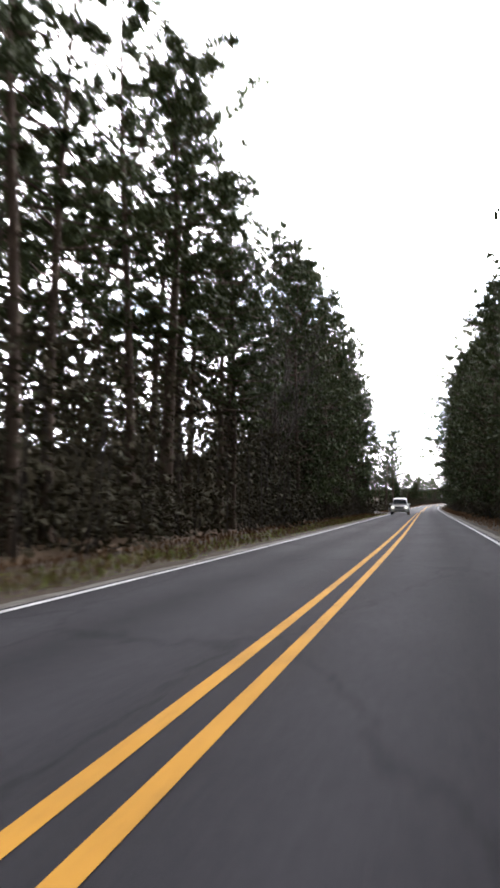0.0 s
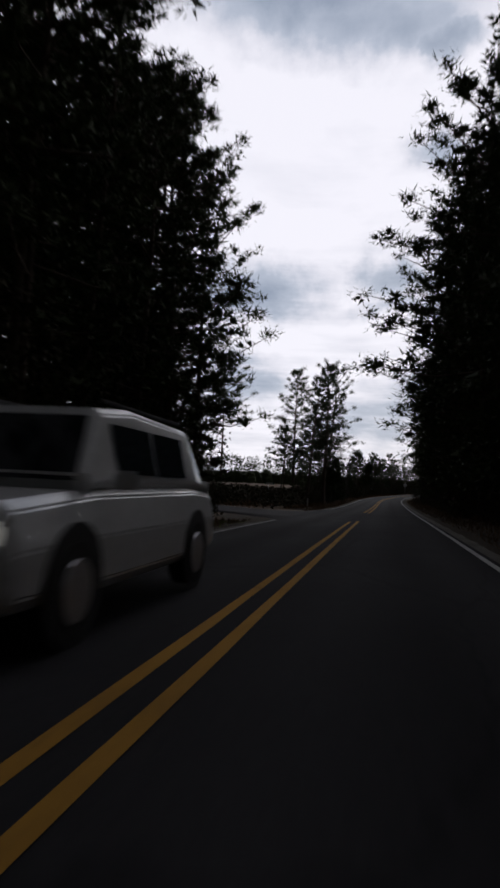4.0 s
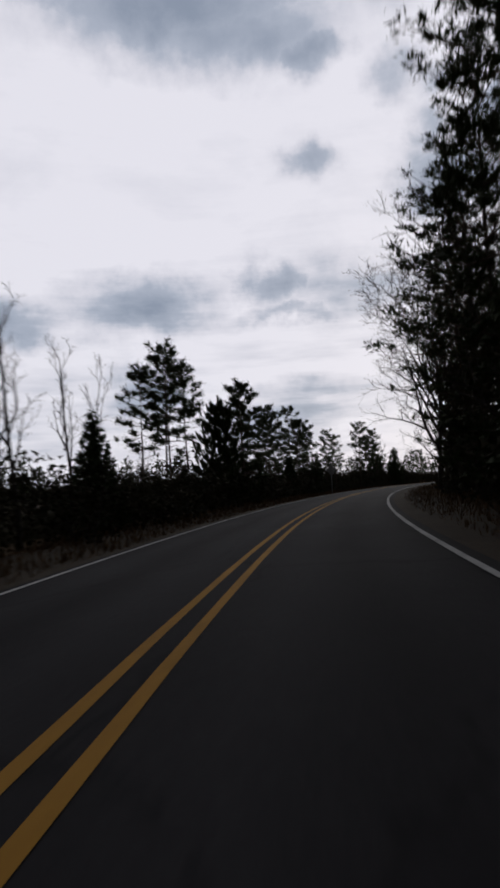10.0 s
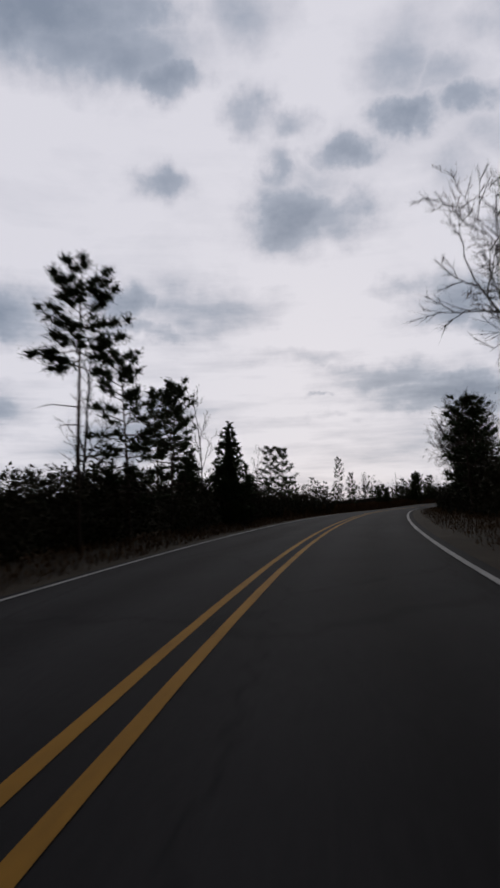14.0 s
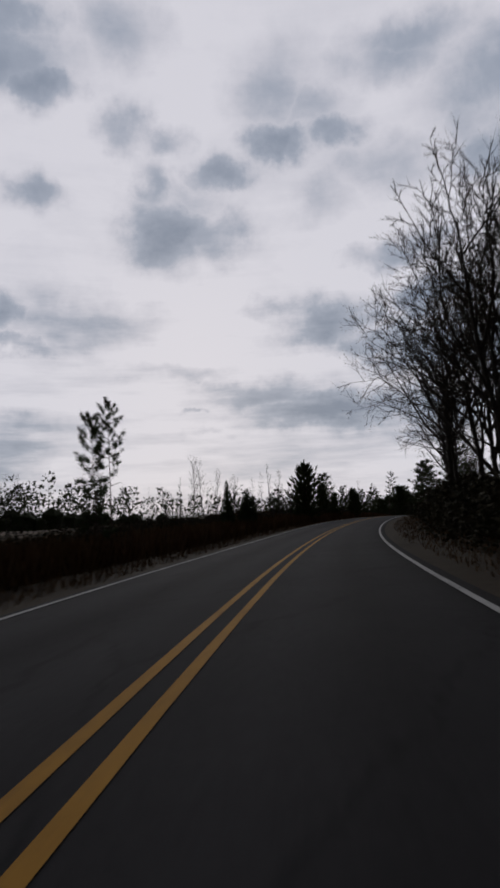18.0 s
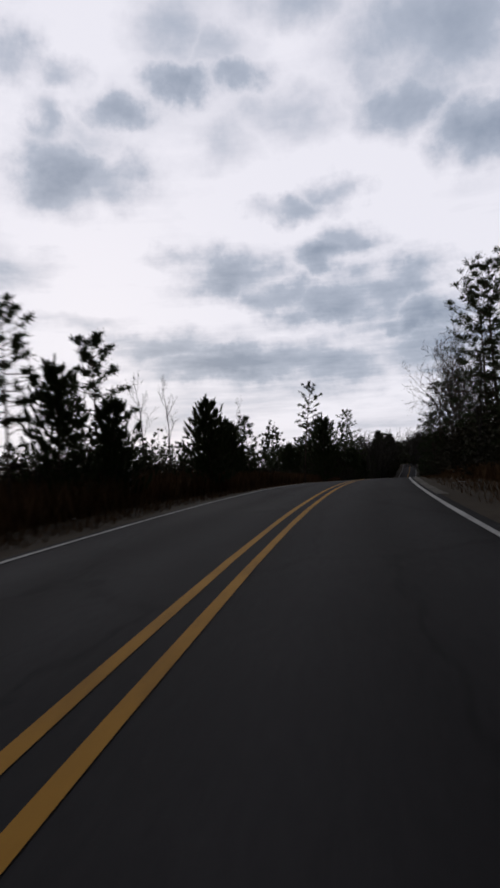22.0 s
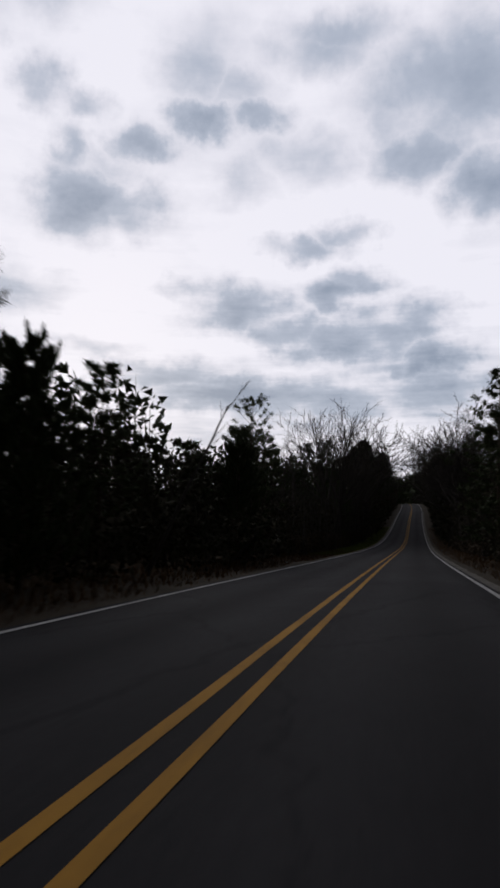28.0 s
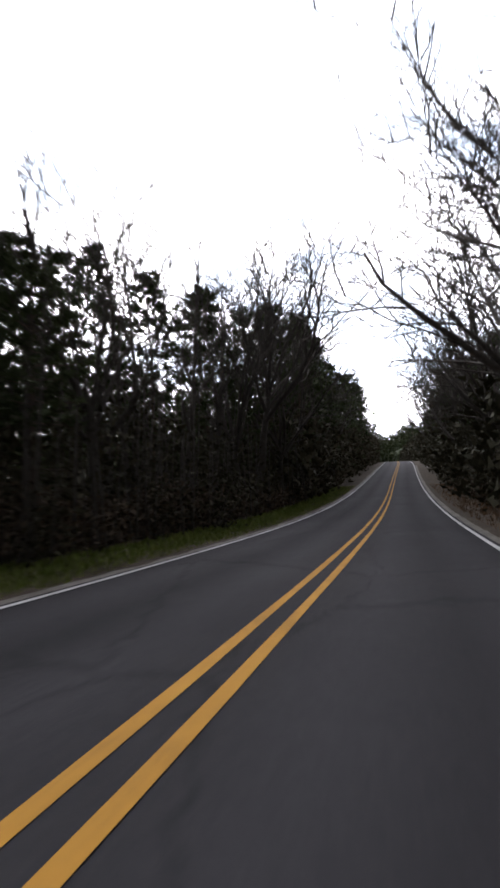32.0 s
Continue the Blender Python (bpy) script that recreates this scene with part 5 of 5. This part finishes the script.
def grass(name, s0, s1, lat0, lat1, per, h, mat, label, seed):
    r = random.Random(seed)
    n = int((s1 - s0) * per)
    ss = np.array([r.uniform(s0, s1) for _ in range(n)])
    lat = np.array([r.uniform(lat0, lat1) for _ in range(n)])
    x = np.interp(ss, SG, RX) - lat * np.cos(np.interp(ss, SG, RT))
    y = np.interp(ss, SG, RY) - lat * np.sin(np.interp(ss, SG, RT))
    z = heights(x, y)
    zr = np.interp(ss, SG, RZ) + lat * np.interp(ss, SG, RB) - 0.10
    z = np.where(np.abs(lat) < 6.4, np.maximum(z, zr - 0.06), z)
    V, F = [], []
    for i in range(n):
        if on_side_road(ss[i], lat[i]):
            continue
        k = h * r.uniform(0.5, 1.4)
        a = r.uniform(0, 6.28)
        lx, ly = math.cos(a) * k * 0.35, math.sin(a) * k * 0.35
        w = 0.02 + 0.03 * h
        j = len(V)
        V.extend(((x[i] - w * math.sin(a), y[i] + w * math.cos(a), z[i] - 0.03), (x[i] + w * math.sin(a), y[i] - w * math.cos(a), z[i] - 0.03), (x[i] + lx, y[i] + ly, z[i] + k)))
        F.append((j, j + 1, j + 2))
    return structure(name, V, F, mat, label, "grass", kind="stuff")


grass("dry_grass", -10, 98, 4.3, 7.2, 90, 0.22, DRYGRASS, "short dead grass along the verge", 11)
grass("dry_grass", 127, 560, 3.9, 7.8, 110, 0.24, DRYGRASS, "dead brown grass along the verge", 12)
grass("dry_grass", -10, 640, -7.6, -3.9, 90, 0.22, DRYGRASS, "short dead grass along the verge", 13)
grass("broomsedge", 300, 470, 7.0, 16, 120, 0.8, DRYGRASS, "tall rusty broomsedge grass on cleared land", 14)
grass("broomsedge", 318, 478, 6.1, 9.0, 210, 0.85, DRYGRASS, "tall rusty broomsedge grass beside the road", 18)
grass("broomsedge", 395, 470, -8.2, -6.0, 120, 0.6, DRYGRASS, "rusty dead grass under the roadside trees", 19)
grass("verge_grass", -10, 97, 4.1, 6.2, 130, 0.14, GREENGRASS, "thin olive grass along the verge", 20)
grass("green_grass", 545, 640, 3.9, 6.4, 380, 0.18, GREENGRASS, "green winter grass along the verge", 15)
grass("field_grass", 112, 160, 9, 70, 220, 0.5, DRYGRASS, "dull brown grass of an open field", 16)


def far_woods(name, pts, hmin, hmax, gap, depth, seed, label, dense=False):
    """A distant tree line: many simple ragged crowns on trunks, in one mesh."""
    r = random.Random(seed)
    V, F = [], []
    for (xa, ya), (xb, yb) in zip(pts, pts[1:]):
        ln = math.hypot(xb - xa, yb - ya)
        for i in range(int(ln / gap)):
            u = r.random()
            x = xa + (xb - xa) * u + r.uniform(-depth, depth)
            y = ya + (yb - ya) * u + r.uniform(-depth, depth)
            z = ground_z(x, y)
            h = r.uniform(hmin, hmax) * (1.25 if r.random() < 0.08 else 1)
            R = h * r.uniform(0.16, 0.26)
            tube(V, F, [Vector((x, y, z - 0.3)), Vector((x, y, z + h))], [0.16, 0], 3)
            if dense:
                tube(V, F, [Vector((x + r.uniform(-0.2, 0.2) * R, y + r.uniform(-0.2, 0.2) * R, z + h * v)) for v in (0.0, 0.2, 0.38, 0.48)], [R * 0.9, R * 0.9, R * 0.7, 0], 5)
            for _ in range(64):
                v = r.random() ** 0.7
                a = r.uniform(0, 6.28)
                q = R * (1.08 - v) ** 0.6 * r.uniform(0.5, 1.05)
                c = Vector((x + q * math.cos(a), y + q * math.sin(a), z + h * v))
                d = (Vector((math.cos(a), math.sin(a), 0.8)) + unit(r) * 0.8).normalized()
                k = h * 0.055 * r.uniform(0.6, 1.4)
                w = d.cross(unit(r))
                if w.length < 0.1:
                    continue
                w = w.normalized() * k * 0.5
                j = len(V)
                V.extend((tuple(c - w), tuple(c + d * k), tuple(c + w)))
                F.append((j, j + 1, j + 2))
    return structure(name, V, F, NEEDLE, label, "woods", kind="stuff")


FW = "distant dark line of pine woods"
P_ = lambda *q: [plan(s, lat) for s, lat in q]
far_woods("far_woods", P_((150, 330), (260, 260), (330, 190)), 5, 7.5, 0.8, 9, 28, FW, True)
far_woods("far_woods", P_((330, 190), (420, 150), (520, 90), (620, 50), (760, 36)), 12, 16, 0.9, 9, 21, FW, True)
far_woods("far_woods", P_((20, 30), (105, 32), (100, 90), (60, 200)), 12, 17, 3.0, 8, 22, FW)
far_woods("far_woods", P_((10, -24), (120, -24), (230, -22), (310, -30), (420, -26), (520, -22), (640, -24)), 10, 14, 1.4, 6, 23, FW)
far_woods("far_woods", P_((640, -22), (760, -20), (900, -18)), 10, 15, 2.2, 6, 24, FW)
far_woods("far_woods", P_((880, 14), (960, 9), (1010, 0), (960, -9), (880, -14)), 14, 20, 0.9, 4, 25, FW, True)
far_woods("far_woods", P_((1020, 40), (1030, 0), (1020, -40)), 16, 22, 0.6, 8, 27, FW, True)
far_woods("far_woods", P_((492, 60), (488, 12), (560, 20), (640, 20), (900, 16)), 6, 8.5, 1.3, 5, 26, FW)


# ---- signs and posts ----
def box(bm, c, size, rot=None, bevel=0.0):
    r = bmesh.ops.create_cube(bm, size=1.0)
    m = Matrix.Translation(c) @ (rot or Matrix.Identity(4)) @ Matrix.Diagonal((*size, 1))
    bmesh.ops.transform(bm, matrix=m, verts=r["verts"])
    if bevel:
        es = list({e for v in r["verts"] for e in v.link_edges})
        bmesh.ops.bevel(bm, geom=es, offset=bevel, segments=2, affect="EDGES")


def stand(name, s, lat, label="", category=""):
    x, y, z = spot(s, lat, 0.0)
    ob = new(name)
    ob.empty_display_size = 0.2
    ob.matrix_basis = Matrix.Translation((x, y, z)) @ pose(0, 0, 0, 0, 0, math.degrees(road_at(s)[3]))
    return tagged(ob, label=label, category=category)


def warning_sign():
    ob = stand("warning_sign", 242, 4.9, label="diamond road warning sign seen from its bare metal back", category="road sign")
    bm = bmesh.new()
    box(bm, (0, 0, 1.45), (0.065, 0.045, 3.3), bevel=0.008)
    bm_part("post", bm, STEEL, ob, "galvanised channel post")
    bm = bmesh.new()
    box(bm, (0, 0.035, 2.6), (0.75, 0.004, 0.75), Matrix.Rotation(radians(45), 4, "Y"), 0.0015)
    bm_part("panel", bm, SIGNBACK, ob)
    for z in (2.4, 2.8):
        bm = bmesh.new()
        r = bmesh.ops.create_cone(bm, segments=8, radius1=0.014, radius2=0.012, depth=0.02, cap_ends=True)
        bmesh.ops.transform(bm, matrix=Matrix.Translation((0, -0.028, z)) @ Matrix.Rotation(radians(90), 4, "X"), verts=r["verts"])
        bm_part("bolt", bm, STEEL, ob)


def marker_post():
    ob = stand("marker_post", 135.8, 6.5, label="slim white marker post at the junction verge", category="marker post")
    bm = bmesh.new()
    box(bm, (0, 0, 0.42), (0.09, 0.035, 1.0), bevel=0.012)
    bm_part("post", bm, MARKER, ob)
    bm = bmesh.new()
    box(bm, (0, -0.02, 0.82), (0.07, 0.006, 0.1), bevel=0.002)
    bm_part("reflector", bm, STEEL, ob, "small grey reflector")


def street_sign():
    ob = stand("street_sign", 134, 10.2, label="dark street name blade on a thin metal post", category="road sign")
    bm = bmesh.new()
    box(bm, (0, 0, 1.0), (0.05, 0.05, 2.6), bevel=0.01)
    bm_part("post", bm, STEEL, ob)
    bm = bmesh.new()
    box(bm, (0.1, 0, 2.16), (0.9, 0.006, 0.22), bevel=0.002)
    blade = bm_part("name_blade", bm, SIGNGREEN, ob, "dark green blade with unreadable pale lettering")
    bm = bmesh.new()
    for i in range(5):
        box(bm, (-0.18 + 0.13 * i, -0.006, 2.16), (0.09, 0.003, 0.09))
    bm_part("lettering", bm, MARKER, blade)


warning_sign()
marker_post()
street_sign()


def litter(s, lat, size, label):
    """A crumpled piece of white rubbish on the verge."""
    r = random.Random(int(s))
    x, y, z = spot(s, lat, 0.0)
    z = max(z, road_at(s)[2] + lat * road_at(s)[4] - 0.16)
    bm = bmesh.new()
    bmesh.ops.create_icosphere(bm, subdivisions=3, radius=size)
    for v in bm.verts:
        n = noise.noise(v.co * (3.2 / size * 0.35) + Vector((s, 0, 0)))
        v.co *= 0.75 + 0.6 * n + r.uniform(-0.05, 0.05)
        v.co.z *= 0.55
    me = bpy.data.meshes.new("litter")
    bm.to_mesh(me)
    bm.free()
    me.materials.append(MARKER)
    ob = tagged(new("litter", me), label=label, category="litter", group="roadside litter")
    ob.matrix_basis = Matrix.Translation((x, y, z + size * 0.22))


litter(529, 5.0, 0.17, "crumpled white plastic bag on the grass verge")
litter(415.5, -5.0, 0.15, "flattened white carton on the sandy verge")
litter(403, 6.2, 0.10, "small white scrap of paper on the verge")


def cable_marker():
    ob = stand("cable_marker", 409, 6.9, label="short pale cable marker post in dry grass", category="marker post")
    bm = bmesh.new()
    box(bm, (0, 0, 0.55), (0.08, 0.08, 1.3), bevel=0.012)
    bm_part("post", bm, STEEL, ob)
    bm = bmesh.new()
    box(bm, (0, 0, 1.27), (0.15, 0.12, 0.22), bevel=0.03)
    bm_part("cap", bm, MARKER, ob, "weathered white plastic cap")


cable_marker()


# ---- oncoming car standing in the far lane ----
PAINT = plain("white_paint", (0.62, 0.62, 0.61), 0.3, 0.0, 0.6)
GLASS = plain("dark_glass", (0.02, 0.025, 0.03), 0.06)
RUBBER = plain("tyre_rubber", (0.02, 0.02, 0.02), 0.85)
CHROME = plain("chrome", (0.6, 0.6, 0.62), 0.35, 0.7)
LAMP = plain("headlight_glass", (0.8, 0.8, 0.78), 0.1)
LAMP.node_tree.nodes["Principled BSDF"].inputs["Emission Color"].default_value = (1.0, 0.98, 0.92, 1)
LAMP.node_tree.nodes["Principled BSDF"].inputs["Emission Strength"].default_value = 0.12
BLACKPLASTIC = plain("black_plastic", (0.03, 0.03, 0.032), 0.6)


def loft(sections, mat_name, mat, parent, label="", waist=0.55):
    """Cross-sections along y: (y, half width low, half width high, z low, z high)."""
    bm = bmesh.new()
    rings = []
    for y, wl, wh, zl, zh in sections:
        ring = [(-wl * 0.92, zl), (-wl, zl + 0.10), (-wl, zl + (zh - zl) * waist), (-wh, zh - 0.06), (-wh * 0.9, zh),
                (wh * 0.9, zh), (wh, zh - 0.06), (wl, zl + (zh - zl) * waist), (wl, zl + 0.10), (wl * 0.92, zl)]
        rings.append([bm.verts.new((x, y, z)) for x, z in ring])
    for r0, r1 in zip(rings, rings[1:]):
        for k in range(len(r0)):
            bm.faces.new((r0[k], r0[(k + 1) % len(r0)], r1[(k + 1) % len(r0)], r1[k]))
    bm.faces.new(rings[0])
    bm.faces.new(rings[-1][::-1])
    bmesh.ops.recalc_face_normals(bm, faces=bm.faces)
    bmesh.ops.bevel(bm, geom=[e for e in bm.edges], offset=0.018, segments=2, affect="EDGES")
    return bm_part(mat_name, bm, mat, parent, label)


def sport_utility(s, lat):
    x, y, z, th, b = road_at(s)
    ob = new("car")
    ob.matrix_basis = Matrix.Translation((x - lat * math.cos(th), y - lat * math.sin(th), z + 0.02)) @ pose(0, 0, 0, 0, 0, math.degrees(th))
    tagged(ob, label="white sport utility car in the oncoming lane", category="car")
    body = loft([(0.0, 0.86, 0.82, 0.36, 0.86), (0.12, 0.93, 0.86, 0.30, 0.98), (1.25, 0.95, 0.88, 0.28, 1.06), (3.9, 0.95, 0.88, 0.28, 1.08), (4.7, 0.92, 0.86, 0.32, 1.04), (4.85, 0.86, 0.8, 0.4, 0.95)],
                "body", PAINT, ob)
    loft([(1.15, 0.84, 0.80, 1.02, 1.10), (1.75, 0.82, 0.66, 1.04, 1.74), (2.4, 0.82, 0.68, 1.04, 1.80), (4.2, 0.82, 0.66, 1.04, 1.76), (4.65, 0.82, 0.74, 1.0, 1.12)], "cabin", PAINT, ob, waist=0.14)
    bm = bmesh.new()
    q = [bm.verts.new(v) for v in ((-0.76, 1.12, 1.12), (0.76, 1.12, 1.12), (0.62, 1.58, 1.66), (-0.62, 1.58, 1.66))]
    f = bm.faces.new(q)
    bmesh.ops.solidify(bm, geom=[f], thickness=0.10)
    bm_part("windscreen", bm, GLASS, ob)
    for sx in (-1, 1):
        for y0, y1 in ((1.85, 2.75), (2.85, 3.75)):
            bm = bmesh.new()
            box(bm, (sx * 0.762, (y0 + y1) / 2, 1.40), (0.03, y1 - y0, 0.44), Matrix.Rotation(radians(-sx * 14), 4, "Y"), 0.006)
            bm_part("side_window", bm, GLASS, ob)
        bm = bmesh.new()
        box(bm, (sx * 0.70, 0.02, 0.78), (0.30, 0.12, 0.17), bevel=0.03)
        bm_part("headlight", bm, LAMP, ob)
        bm = bmesh.new()
        box(bm, (sx * 1.02, 1.5, 1.14), (0.2, 0.1, 0.15), bevel=0.03)
        bm_part("wing_mirror", bm, PAINT, ob)
        for yy in (0.85, 3.85):
            bm = bmesh.new()
            r = bmesh.ops.create_cone(bm, segments=28, radius1=0.36, radius2=0.36, depth=0.23, cap_ends=True)
            bmesh.ops.transform(bm, matrix=Matrix.Translation((sx * 0.85, yy, 0.36)) @ Matrix.Rotation(radians(90), 4, "Y"), verts=r["verts"])
            bmesh.ops.bevel(bm, geom=list(bm.edges), offset=0.02, segments=2, affect="EDGES")
            tyre = bm_part("tyre", bm, RUBBER, ob)
            bm = bmesh.new()
            r = bmesh.ops.create_cone(bm, segments=28, radius1=0.44, radius2=0.44, depth=0.014, cap_ends=True)
            bmesh.ops.transform(bm, matrix=Matrix.Translation((sx * 0.95, yy, 0.40)) @ Matrix.Rotation(radians(90), 4, "Y"), verts=r["verts"])
            bm_part("wheel_arch", bm, BLACKPLASTIC, ob)
            bm = bmesh.new()
            r = bmesh.ops.create_cone(bm, segments=20, radius1=0.24, radius2=0.22, depth=0.05, cap_ends=True)
            bmesh.ops.transform(bm, matrix=Matrix.Translation((sx * 0.955, yy, 0.36)) @ Matrix.Rotation(radians(90), 4, "Y"), verts=r["verts"])
            bm_part("rim", bm, CHROME, tyre)
    bm = bmesh.new()
    box(bm, (0, -0.01, 0.76), (0.98, 0.08, 0.18), bevel=0.02)
    grille = bm_part("grille", bm, BLACKPLASTIC, ob)
    for i in range(3):
        bm = bmesh.new()
        box(bm, (0, -0.055, 0.71 + 0.05 * i), (0.94, 0.02, 0.014), bevel=0.004)
        bm_part("grille_bar", bm, CHROME, grille)
    bm = bmesh.new()
    box(bm, (0, -0.03, 0.48), (1.7, 0.16, 0.22), bevel=0.05)
    bumper = bm_part("bumper", bm, PAINT, ob)
    bm = bmesh.new()
    box(bm, (0, -0.115, 0.42), (1.2, 0.02, 0.09), bevel=0.008)
    bm_part("air_intake", bm, BLACKPLASTIC, bumper)
    bm = bmesh.new()
    box(bm, (0, -0.12, 0.53), (0.3, 0.012, 0.1), bevel=0.003)
    bm_part("plate", bm, SIGNBACK, bumper, "blank pale number plate")
    for sx in (-1, 1):
        bm = bmesh.new()
        box(bm, (sx * 0.58, 3.0, 1.82), (0.04, 2.2, 0.04), bevel=0.012)
        bm_part("roof_rail", bm, BLACKPLASTIC, ob)


sport_utility(73.0, 1.75)
